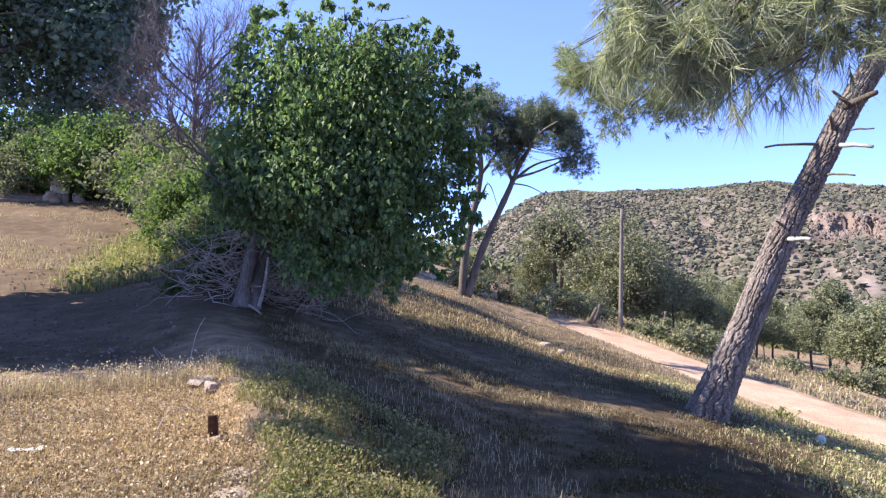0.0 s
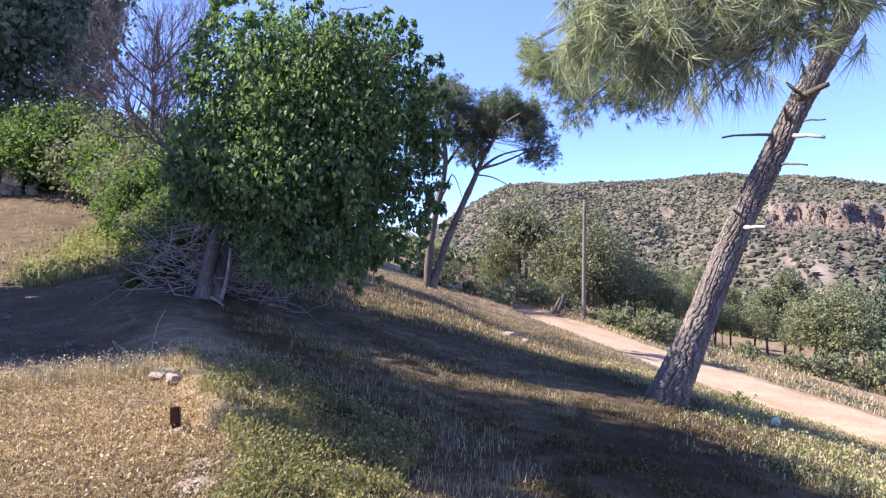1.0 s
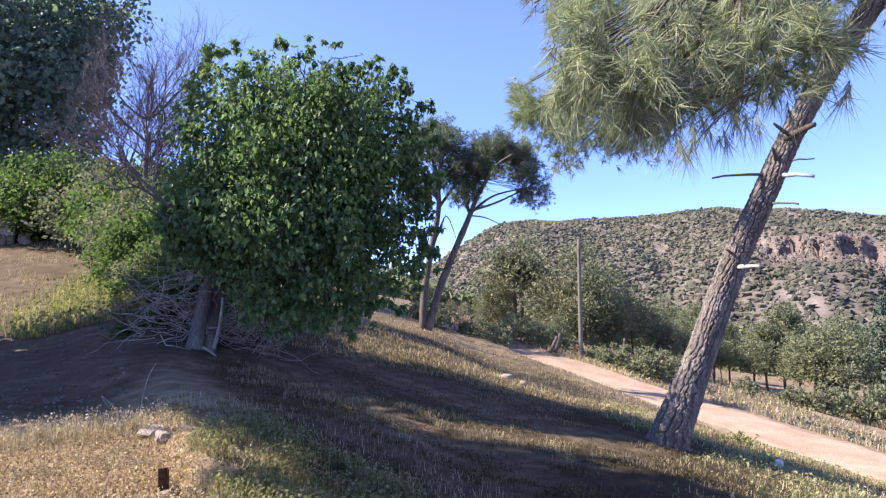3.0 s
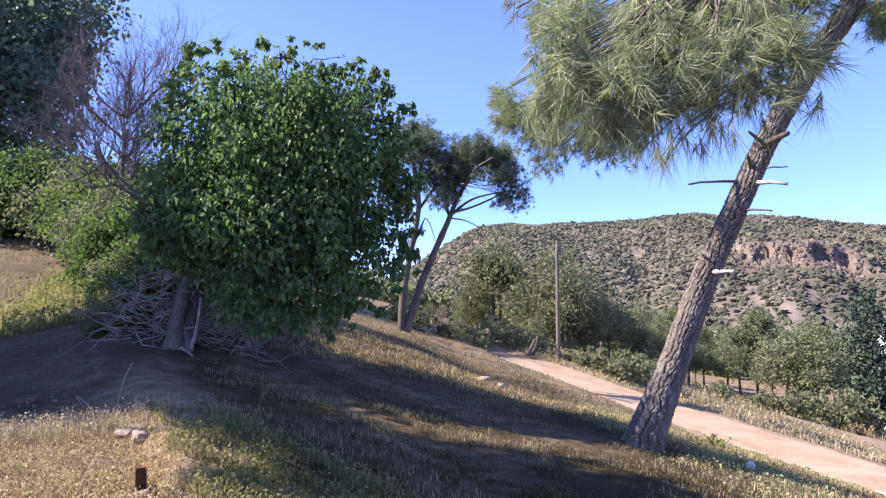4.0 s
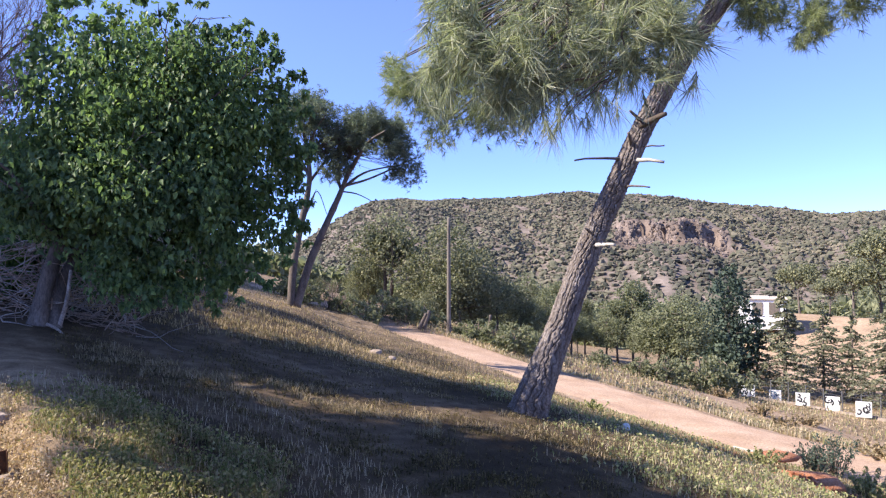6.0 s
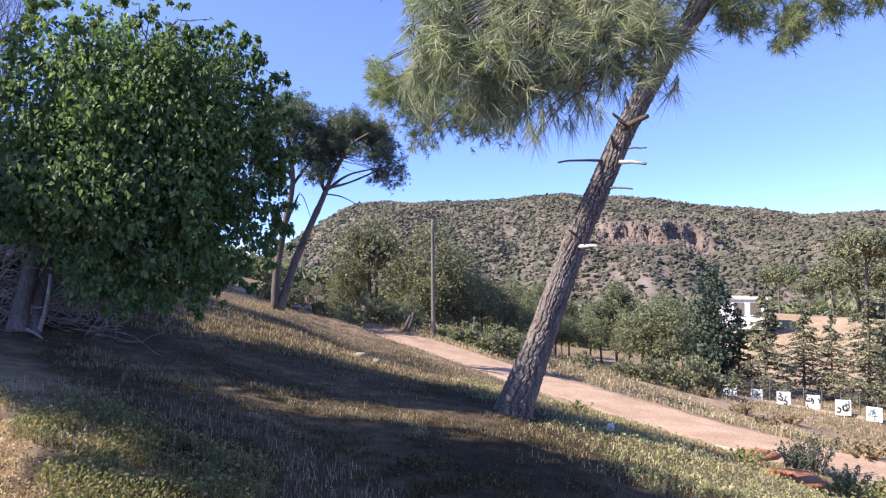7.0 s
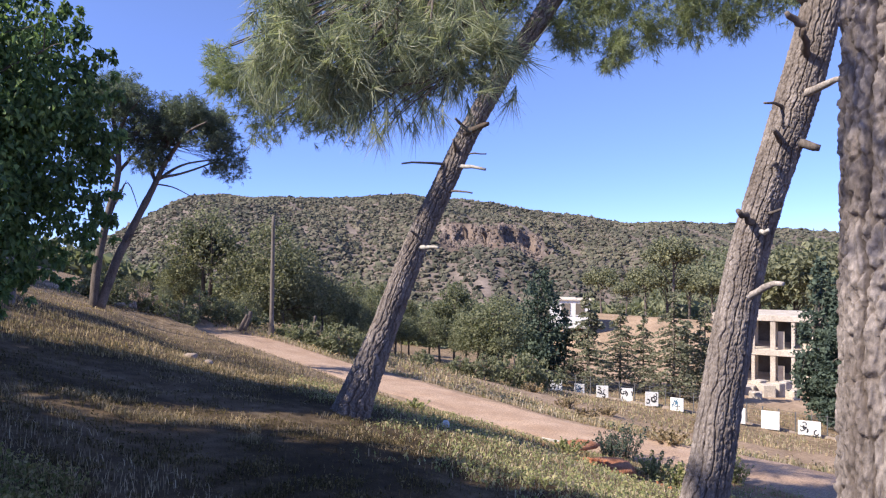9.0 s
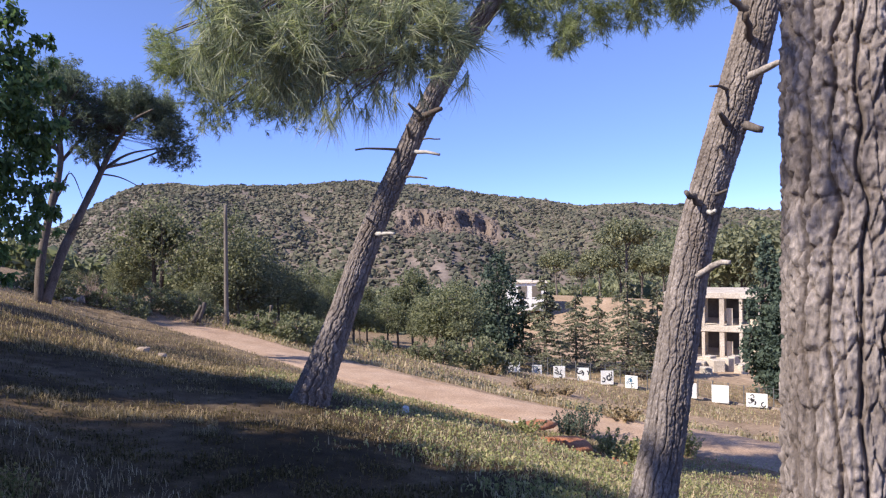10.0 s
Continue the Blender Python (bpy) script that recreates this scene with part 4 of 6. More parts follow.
# a grove tree with a clear stem under its crown
TALL = (((0, 0, 0.72), (0.24, 0.24, 0.22)), ((0.16, 0.05, 0.6), (0.17, 0.17, 0.16)), ((-0.17, 0.08, 0.62), (0.18, 0.18, 0.15)), ((0.05, -0.17, 0.55), (0.16, 0.16, 0.15)), ((-0.08, -0.1, 0.45), (0.12, 0.12, 0.09)), ((0.03, 0.03, 0.88), (0.14, 0.14, 0.12)))
UMBRELLA = (((0, 0, 0.8), (0.34, 0.34, 0.16)), ((0.22, 0.05, 0.74), (0.22, 0.22, 0.13)), ((-0.24, 0.02, 0.72), (0.22, 0.22, 0.13)), ((0.05, -0.2, 0.76), (0.22, 0.22, 0.13)), ((-0.1, 0.1, 0.6), (0.16, 0.16, 0.1)))
SPIRE = tuple(((0, 0, z), (r, r, 0.11)) for z, r in ((0.1, 0.13), (0.22, 0.16), (0.34, 0.165), (0.46, 0.155), (0.58, 0.135), (0.7, 0.11), (0.82, 0.08), (0.92, 0.045)))
BROAD = (((0, 0, 0.7), (0.3, 0.3, 0.26)), ((0.24, 0.05, 0.56), (0.24, 0.24, 0.2)), ((-0.26, 0.05, 0.52), (0.24, 0.24, 0.22)), ((0.05, -0.24, 0.5), (0.26, 0.24, 0.24)), ((0.02, 0.03, 0.9), (0.17, 0.17, 0.12)), ((0.16, -0.1, 0.3), (0.22, 0.22, 0.2)), ((-0.2, -0.1, 0.3), (0.22, 0.22, 0.2)))
CONE = tuple(((0.07 * math.cos(k * 2.4), 0.07 * math.sin(k * 2.4), z), (r, r, 0.034)) for k, (z, r) in enumerate(((0.12, 0.3), (0.22, 0.3), (0.32, 0.29), (0.42, 0.26), (0.52, 0.23), (0.62, 0.2), (0.72, 0.16), (0.82, 0.11), (0.92, 0.06))))


def from_models(models, spots, seed):
    """Copies of the model trees at (x, y, height), each turned and scaled."""
    rng = np.random.default_rng(seed)
    for k, (x, y, h) in enumerate(spots):
        src, h0 = models[k % len(models)]
        s = h / h0
        copy_thing(src, pose(x, y, float(height(x, y)) - 0.05, 0, 0, float(rng.random() * 360)) @ Matrix.Diagonal((s, s, s * (0.9 + 0.2 * float(rng.random())), 1)))


def spot(az, d):
    a = radians(az)
    return d * math.sin(a), d * math.cos(a)


def ground_at(x, y, dz=0.0):
    return (x, y, float(height(x, y)) + dz)


# ---- woods beyond the road ----
def woods():
    wood = "trees beyond the road"
    x, y = spot(21.0, 52)
    a = far_tree("evergreen_tree", "round olive-green evergreen tree beyond the dirt road", "tree", ground_at(x, y), 5.5, ROUND, 4600, 0.16, L_OLIVE, BARK_GREY, 51, 0.13, wood)
    x, y = spot(23.5, 50)
    b = far_tree("evergreen_tree", "bushy olive-green evergreen tree beyond the dirt road", "tree", ground_at(x, y), 5.0, TALL, 4600, 0.16, L_OLIVE, BARK_GREY, 52, 0.1, wood)
    rng = np.random.default_rng(53)
    spots = []
    for az in np.arange(17.5, 34.4, 1.75):
        for row in range(2):
            q = az + rng.normal() * 0.4
            d = 45 + 8 * row + rng.normal() * 1.5 + 0.25 * max(0, 25 - az)
            x, y = spot(q, d)
            top = np.interp(q, [17, 21, 27, 34, 38], [-0.078, -0.055, -0.048, -0.05, -0.07]) * d + 1.6 + rng.normal() * 0.5 - 0.5 * (1 - row)
            h = top - float(height(x, y))
            if h > 1.5:
                spots.append((x, y, h * 1.03))
    from_models([(a, 5.5), (b, 5.0)], spots, 54)
    x, y = spot(9.5, 40)
    p = far_tree("pine_tree", "bushy pine tree with dark shaded side beyond the path", "tree", ground_at(x, y), 6.5, ROUND, 3200, 0.19, L_PINE, BARK_GREY, 55, 0.15, "pines beyond the path")
    x, y = spot(14.4, 38)
    q = far_tree("pine_tree", "broad sunlit pine with dark shaded side beyond the path", "tree", ground_at(x, y), 6.0, BROAD, 8500, 0.16, L_PINE, BARK_GREY, 255, 0.15, "pines beyond the path")
    more = []
    for az, d, top in ((8.0, 41, 425), (13.4, 42, 445), (15.6, 37, 428), (16.6, 41, 422), (17.7, 39, 450), (11.6, 40, 470), (3.0, 38, 480), (5.0, 38, 478), (6.4, 36, 485), (7.0, 42, 462), (9.4, 35, 500), (11.0, 35, 505), (12.6, 34, 505), (4.0, 44, 470), (1.2, 40, 478), (-0.8, 42, 480), (18.9, 41, 470), (20.4, 42, 495), (2.2, 46, 470)):
        x, y = spot(az, d)
        more.append((x, y, 1.6 + d * ((441 - top) / 1214 + 0.007) - float(height(x, y))))
    from_models([(q, 6.0), (p, 6.5), (q, 6.0)], more, 56)
    # a tall leaning pine with a one-sided crown
    x, y = spot(9.2, 40)
    g = float(height(x, y))
    h = 1.6 + 40 * ((441 - 392) / 1214 + 0.007) - g
    far_tree("pine_tree", "tall pine with a crooked stem and lopsided dark crown", "tree", (x, y, g), h, (((-0.05, 0, 0.86), (0.13, 0.16, 0.1)), ((0.08, 0, 0.88), (0.16, 0.16, 0.1)), ((0.2, 0, 0.8), (0.14, 0.14, 0.1)), ((0.16, 0, 0.68), (0.14, 0.14, 0.08)), ((-0.12, 0, 0.8), (0.1, 0.1, 0.07))), 2600, 0.2, L_PINE, BARK_GREY, 57, 0.16, "pines beyond the path")
    # low shrubs along the far edge of the road
    x, y = spot(18.5, 30)
    s = far_tree("shrub", "low green shrub on the verge of the dirt road", "shrub", ground_at(x, y), 1.3, SHRUB, 1500, 0.12, L_OLIVE, TWIG, 58, 0.04, "shrubs on the verge")
    low = []
    for az, d, h in ((17.0, 31, 1.2), (20.0, 29, 1.6), (21.3, 30, 1.3), (6.0, 27, 0.9), (7.5, 29, 1.2), (9.0, 31, 1.3), (11.0, 31, 1.2), (12.5, 32, 1.4), (3.0, 27, 1.2), (1.5, 28, 1.3), (22.5, 32, 1.2), (15.8, 32, 0.9), (27, 33, 1.0), (32, 36, 1.6), (34.5, 38, 2.0), (36, 40, 2.2), (30, 36, 1.2)):
        low.append((*spot(az, d), h))
    from_models([(s, 1.3)], low, 59)


woods()


# ---- the fenced yard and its buildings ----
def layered_conifer(at, h, seed):
    """A conifer of drooping tiers: stem, branches in whorls, and sprays along each branch."""
    rng = np.random.default_rng(seed)
    at = np.array(at, float)
    tree = thing("cedar_tree", at, "layered grey-green conifer with brown tips inside the fence", "tree", "conifers in the yard")
    part("trunk", tube(np.linspace(at - [0, 0, 0.2], at + [0, 0, 0.97 * h], 12), np.linspace(0.13, 0.02, 12), 7, 0.05, rng), BARK_GREY, tree, "", True)
    boughs, P = [], []
    for k in range(17):
        v = 0.08 + 0.9 * k / 17
        reach = 0.3 * h * (1 - v) ** 0.75 + 0.1
        for _ in range(9 if k < 12 else 6):
            q, L = rng.random() * 6.28, reach * rng.uniform(0.65, 1.1)
            out = np.array([math.cos(q), math.sin(q), 0])
            base = at + [0, 0, (v + 0.02 * rng.normal()) * h]
            way = np.array([base + out * L * u + [0, 0, L * (0.12 * u - 0.3 * u * u)] for u in np.linspace(0, 1, 5)])
            boughs.append(tube(way, np.linspace(0.03, 0.008, 5), 3, 0.05, rng, cap=False))
            u = rng.random(34) ** 0.6
            side = np.array([-out[1], out[0], 0]) * (rng.normal(size=(34, 1)) * 0.16 * L * u[:, None])
            P.append(base + out * (L * u)[:, None] + side + np.array([0, 0, 1.0]) * (L * (0.12 * u - 0.3 * u * u) + 0.04 * rng.normal(size=34))[:, None])
    tagged(part("bough", join(boughs), BARK_GREY, tree, "", True), kind="stuff")
    part("crown", bits(np.concatenate(P), 0.19, rng, 0.9), L_CEDAR, tree)
    return tree


def yard_trees():
    for (x, y, z), h, w, seed in (((29.32, 39.47, -6.76), 8.25, 1.5, 61), ((24.14, 37.51, -5.78), 3.48, 1.0, 62)):
        far_tree("cypress_tree", "dense dark cypress tree beside the fence", "tree", (x, y, z), h, tuple(((0, 0, c[2]), (r[0] * w, r[1] * w, r[2])) for c, r in SPIRE), 5200, 0.26, L_CYPRESS, BARK_GREY, seed, 0.12, "cypress trees")
    for (x, y, z), h, seed in (((40.70, 26.06, -8.04), 10.11, 63), ((40.05, 24.25, -8.15), 9.43, 64)):
        far_tree("cypress_tree", "broad dark green conifer beside the gate", "tree", (x, y, z), h, tuple(((0.03 * k, 0, c[2]), (r[0] * 1.0, r[1] * 1.0, r[2])) for k, (c, r) in zip((0, 1, -1, 1, 0, 1, 0, 0), SPIRE)), 5600, 0.28, L_CYPRESS, BARK_GREY, seed, 0.14, "cypress trees")
    first = None
    for (x, y, z), h, seed in (((31.50, 36.93, -7.02), 7.0, 65), ((35.75, 33.25, -7.44), 7.6, 66)):
        first = layered_conifer((x, y, z), h, seed), h
    from_models([first], [(35.36, 35.64, 5.4), (38.10, 32.69, 6.6), (36.95, 39.66, 6.2), (31.0, 38.9, 5.6), (39.6, 35.5, 6.0)], 68)
    # pines on the rise behind
    x, y = spot(47.0, 90)
    p = far_tree("pine_tree", "umbrella-shaped pine on the rise behind the yard", "tree", ground_at(x, y, 1.5), 9, UMBRELLA, 3600, 0.4, L_PINE, BARK_GREY, 69, 0.22, "pines behind the yard")
    rng = np.random.default_rng(70)
    spots = []
    for az, top, d in ((41.5, 445, 96), (43.4, 470, 90), (45.0, 432, 104), (46.6, 425, 108), (48.2, 432, 104), (49.8, 450, 100), (53.4, 440, 96), (55.5, 425, 96), (57.5, 410, 92), (59.5, 405, 90)):
        x, y = spot(az, d)
        spots.append((x, y, 1.6 + d * ((441 - top) / 1214) - float(height(x, y))))
    from_models([(p, 9)], spots, 71)


yard_trees()


def slab(w, d, h, bevel=0.02):
    return box((-w / 2, -d / 2, 0), (w / 2, d / 2, h), bevel)


def unfinished_building():
    """A concrete frame of three storeys, its front towards the road."""
    at = (55.38, 39.80, -11.36)
    face = 57.0
    house = thing("unfinished_building", at, "unfinished pale concrete building of open storeys", "building")
    w, d, s = 9.6, 8.0, 2.9
    for k in range(4):
        part("slab", turned(slab(w, d, 0.5 if k else 0.3), np.array(at) + [0, 0, k * s - (0.5 if k else 0.3)], -face), CONCRETE, house, "pale concrete slab")
    for k in range(3):
        for i in range(7):
            for j in range(3):
                c, sn = math.cos(radians(-face)), math.sin(radians(-face))
                u, v = -w / 2 + 0.25 + i * (w - 0.5) / 6, -d / 2 + 0.25 + j * (d - 0.5) / 2
                part("column", turned(slab(0.4 if i % 3 == 0 else 0.26, 0.35, s - 0.5, 0.01), np.array(at) + [c * u - sn * v, sn * u + c * v, k * s], -face), CONCRETE, house)
        c, sn = math.cos(radians(-face)), math.sin(radians(-face))
        # dark sheet added for the shaded depth of the open storey
        part("back_wall", turned(slab(w - 0.2, 0.15, s - 0.5, 0.0), np.array(at) + [-sn * (d / 2 - 0.6), c * (d / 2 - 0.6), k * s], -face), DARKIN, house, "unlit rear wall")
        for u, ww, hh in ((-3.2, 1.3, 1.0), (0.6, 0.5, 1.5), (2.9, 1.5, 0.8)):
            part("parapet", turned(slab(ww, 0.14, hh), np.array(at) + [c * u + sn * (d / 2 - 0.9), sn * u - c * (d / 2 - 0.9), k * s], -face), PALE, house, "low block wall")


unfinished_building()


def rubble_blocks():
    rng = np.random.default_rng(77)
    for px in range(7):
        x, y = [(46.19, 35.40), (47.40, 35.46), (46.13, 33.81), (47.37, 33.80), (49.29, 34.55), (47.11, 32.44), (44.05, 33.26)][px]
        w, d, h = rng.uniform(0.6, 1.6), rng.uniform(0.5, 1.0), rng.uniform(0.4, 1.1)
        alone("concrete_block", turned(box((-w / 2, -d / 2, -0.1), (w / 2, d / 2, h), 0.04), ground_at(x, y), float(rng.random() * 90)), CONCRETE, "pale concrete block lying in the dusty yard", "block", "blocks in the yard")


rubble_blocks()


def white_house():
    at = np.array((51.63, 63.97, -4.9))
    face = 38.0
    house = thing("house", at, "small white house with a flat pitched roof among trees", "house")
    c, sn = math.cos(radians(-face)), math.sin(radians(-face))
    part("wall", turned(box((-2.3, -2.0, -0.95), (2.3, 2.0, 2.2), 0.03), at, -face), WHITE, house, "whitewashed walls")
    part("roof", turned(join([box((-2.5, -2.2, 2.2), (2.5, 2.2, 2.35), 0.04), box((-2.3, -2.0, 2.35), (0.8, 2.0, 2.45), 0.05)]), at, -face), PALE, house, "pale roof slab")
    for u in (-0.4, 1.2):
        win = part("window", turned(box((-0.5, -0.06, 0), (0.5, 0.02, 1.3), 0.01), at + [c * u + sn * 2.0, sn * u - c * 2.0, 0.6], -face), DARKIN, house, "dark window")
        part("frame", turned(box((-0.6, -0.09, -0.1), (0.6, -0.05, -0.02)), at + [c * u + sn * 2.0, sn * u - c * 2.0, 0.6], -face), WHITE, win)


white_house()


def fence_line():
    """White boards on a wire fence along the yard, with a low stone footing."""
    ends = np.array([(22.63, 33.93, -5.41), (25.01, 34.19, -5.97), (28.80, 32.44, -6.61), (31.27, 28.88, -6.94), (33.77, 26.39, -7.39), (36.34, 23.35, -7.85), (37.50, 20.19, -7.97)])
    line = smooth_path(ends, 60)
    line[:, 2] = height(line[:, 0], line[:, 1])
    fence = thing("wire_fence", line[0], "low wire fence with steel posts along the yard", "fence")
    for q in line[::2]:
        part("post", tube(np.array([[q[0], q[1], q[2] - 0.1], [q[0], q[1], q[2] + 0.6], [q[0], q[1], q[2] + 1.2]]), 0.03, 6), STEEL, fence)
    for h in (0.25, 0.6, 0.95, 1.15):
        part("wire", tube(line + [0, 0, h], 0.008, 3), STEEL, fence)
    kerb = alone("wall_footing", tube(line - [0, 0, 0.02], 0.16, 6, 0.12), STONE, "low rough stone footing under the fence", "wall", kind="structure")
    rng = np.random.default_rng(81)
    n = 0
    for at, w, h, ink in (((24.61, 33.65, -5.89), 0.85, 0.75, 1), ((26.07, 33.49, -6.16), 0.95, 0.85, 1), ((28.05, 33.72, -6.55), 0.85, 0.85, 2), ((28.31, 31.90, -6.51), 0.95, 1.0, 1), ((29.80, 31.40, -6.77), 0.95, 1.1, 1),
                          ((30.29, 29.85, -6.82), 1.0, 1.15, 1), ((30.98, 28.57, -6.92), 1.0, 1.05, 2), ((33.24, 25.97, -7.34), 0.5, 1.2, 0), ((34.55, 25.14, -7.62), 1.25, 1.4, 0), ((35.89, 23.72, -7.79), 1.5, 1.1, 1), ((24.49, 35.13, -5.84), 0.6, 0.6, 0)):
        to = math.degrees(math.atan2(at[1], at[0])) - 90 + 8 * rng.normal()
        w, h = w * 0.74, h * 0.76
        base = np.array([at[0] * 0.995, at[1] * 0.995, float(height(at[0], at[1])) + 0.02])
        board = thing("sign_board", base, "white painted board" + (" with black drawn shapes" if ink == 1 else " with blue drawn shapes" if ink else ", blank and weathered") + " on the fence", "sign", "boards on the fence")
        part("panel", turned(box((-w / 2, -0.03, 0.05), (w / 2, 0.03, h), 0.008), base, to), WHITE, board, "white board")
        for _ in range(6 if ink else 0):
            u, v = rng.uniform(-0.36, 0.36) * w, rng.uniform(0.22, 0.85) * h
            s = rng.uniform(0.06, 0.16)
            k = np.linspace(0, rng.uniform(1.5, 5), 9) + rng.random() * 6
            P = np.stack([u + s * np.cos(k) * 0.9, np.full(9, -0.035), v + s * np.sin(k) * 1.1], 1)
            V, F = tube(P, rng.uniform(0.02, 0.045), 4)
            V[:, 1] = -0.034 + (V[:, 1] + 0.035) * 0.08
            part("mark", turned((V, F), base, to), BLUEINK if ink == 2 and rng.random() < 0.6 else INK, board, "painted stroke")
    return kerb


fence_line()


# ---- pole, posts and logs by the far bend ----
def by_the_bend():
    rng = np.random.default_rng(91)
    x, y, z = (7.49, 28.88, -1.57)
    pole = thing("utility_pole", (x, y, z), "weathered wooden utility pole beside the dirt road", "pole")
    top = z + 5.07
    part("shaft", tube(np.linspace((x, y, z - 0.2), (x + 0.03, y, top), 12), np.linspace(0.1, 0.07, 12), 12, 0.03, rng), POLEWOOD, pole, "cracked grey wood", True)
    part("collar", tube(np.linspace((x, y, z - 0.05), (x, y, z + 0.45), 4), np.linspace(0.13, 0.11, 4), 10, 0.08, rng), BARK_GREY, pole, "tarred foot", True)
    for a, b, r in (((6.15, 28.85, -1.27), (6.46, 28.78, -0.62), 0.09), ((9.37, 29.55, -1.63), (9.58, 29.48, -0.82), 0.08), ((6.40, 29.11, -1.29), (6.71, 29.24, -0.53), 0.1)):
        alone("log", tube(smooth_path([a, (np.array(a) + b) / 2 + rng.normal(size=3) * 0.03, b], 7), np.linspace(r, r * 0.8, 7), 8, 0.08, rng), BARK_GREY, "short leaning dark tree stump beside the road", "log", "logs by the bend", smooth=True)
    x, y, z = (-0.99, 15.51, 0.76)
    alone("fence_post", tube(np.linspace((x, y, z - 0.1), (x + 0.02, y, z + 0.42), 5), 0.09, 9, 0.05, rng), POLEWOOD, "short thick weathered wooden post in dry grass", "post", smooth=True)


by_the_bend()


# ---- the left side: drive, stairs, shrubs and tall trees ----
def stone_stairs():
    x, y, z = (-13.05, 21.85, 3.17)
    run = unit(np.array([[x, y, 0.0]]))[0]
    deg = math.degrees(math.atan2(run[1], run[0])) - 90
    at = np.array([x, y, z - 0.05])
    steps = thing("stone_stairs", at, "broad worn stone stairs with pale end piers", "stairs")
    rng = np.random.default_rng(101)
    for k in range(5):
        part("step", turned(box((-3.4, 0.34 * k, 0.13 * k - 0.1), (0.45, 0.34 * k + 0.4, 0.13 * (k + 1)), 0.03), at, deg), STONE, steps, "worn stone tread")
    pier = part("pier", turned(box((0.45, -0.1, -0.1), (1.0, 0.5, 0.95), 0.03), at, deg), PALE, steps, "pale rendered pier")
    part("coping", turned(box((0.4, -0.15, 0.95), (1.05, 0.55, 1.03), 0.02), at, deg), STONE, pier)
    part("pier", turned(box((-2.2, 1.6, 0.5), (-1.6, 2.1, 1.55), 0.03), at, deg), PALE, steps, "pale rendered pier")
    part("side_wall", turned(box((-1.6, 1.75, 0.5), (0.9, 2.0, 0.95), 0.03), at, deg), STONE, steps)
    for k in range(14):
        p = np.array([0.2 + rng.random() * 1.1, -0.35 + rng.random() * 0.35, 0.02 + 0.22 * rng.random()])
        part("rubble", turned(boulder(p, 0.22 + 0.15 * rng.random(3), rng), at, deg), STONE, steps, "loose rubble stone")


stone_stairs()


def left_shrubs():
    group = "shrubs behind the drive"
    x, y = spot(-27.5, 26)
    a = far_tree("shrub", "leafy fresh green shrub behind the drive", "shrub", ground_at(x, y), 3.0, SHRUB, 7000, 0.14, L_BRIGHT, TWIG, 111, 0.07, group)
    x, y = spot(-22, 23)
    b = far_tree("shrub", "dark green shrub behind the drive", "shrub", ground_at(x, y), 3.0, SHRUB, 7000, 0.14, L_OLIVE, TWIG, 112, 0.07, group)
    spots = []
    for az, d, top in ((-38, 30, 260), (-35.5, 29, 215), (-33.5, 31, 190), (-31, 29, 205), (-29.5, 30, 195), (-25.5, 27, 200), (-24, 28, 170), (-23, 24, 230), (-20.5, 22, 205), (-19.5, 18, 250), (-18.5, 20, 190), (-26.3, 25, 295), 
                       (-24.5, 24, 300), (-22, 19.5, 290), (-20, 15.5, 310), (-18.8, 14.0, 330), (-17.5, 16, 240), (-28.3, 31, 200), (-16.5, 14, 300), (-40, 29, 250), (-21.6, 21, 225), (-23.2, 22, 250), (-20.2, 20, 265), (-25, 24, 235), (-27, 25, 215), (-29, 23, 245), (-30.5, 24, 235), (-32.3, 25, 250), (-22.4, 20, 220)):
        d = max(d, 26.5) if az < -21.5 else d
        x, y = spot(az, d)
        s = math.cos(radians(az))
        spots.append((x, y, max(0.6, 1.6 + d * s * ((441 - top) / 1214 + 0.004) - float(height(x, y)))))
    from_models([(a, 3.0), (b, 3.0)], spots, 113)
    x, y = spot(-17.5, 12.2)
    c = far_tree("bush", "low yellow-green bush at the edge of the drive", "shrub", ground_at(x, y), 1.0, SHRUB, 1800, 0.09, L_BRIGHT, TWIG, 114, 0.03, "bushes by the drive")
    from_models([(c, 1.0)], [(*spot(-19.3, 11.0), 0.45), (*spot(-16.2, 11.6), 1.15), (*spot(-18.2, 13.2), 1.1), (*spot(-20.8, 14.0), 0.7), (*spot(-15.4, 12.6), 1.5), (*spot(-21.5, 10.6), 0.3)], 115)


left_shrubs()


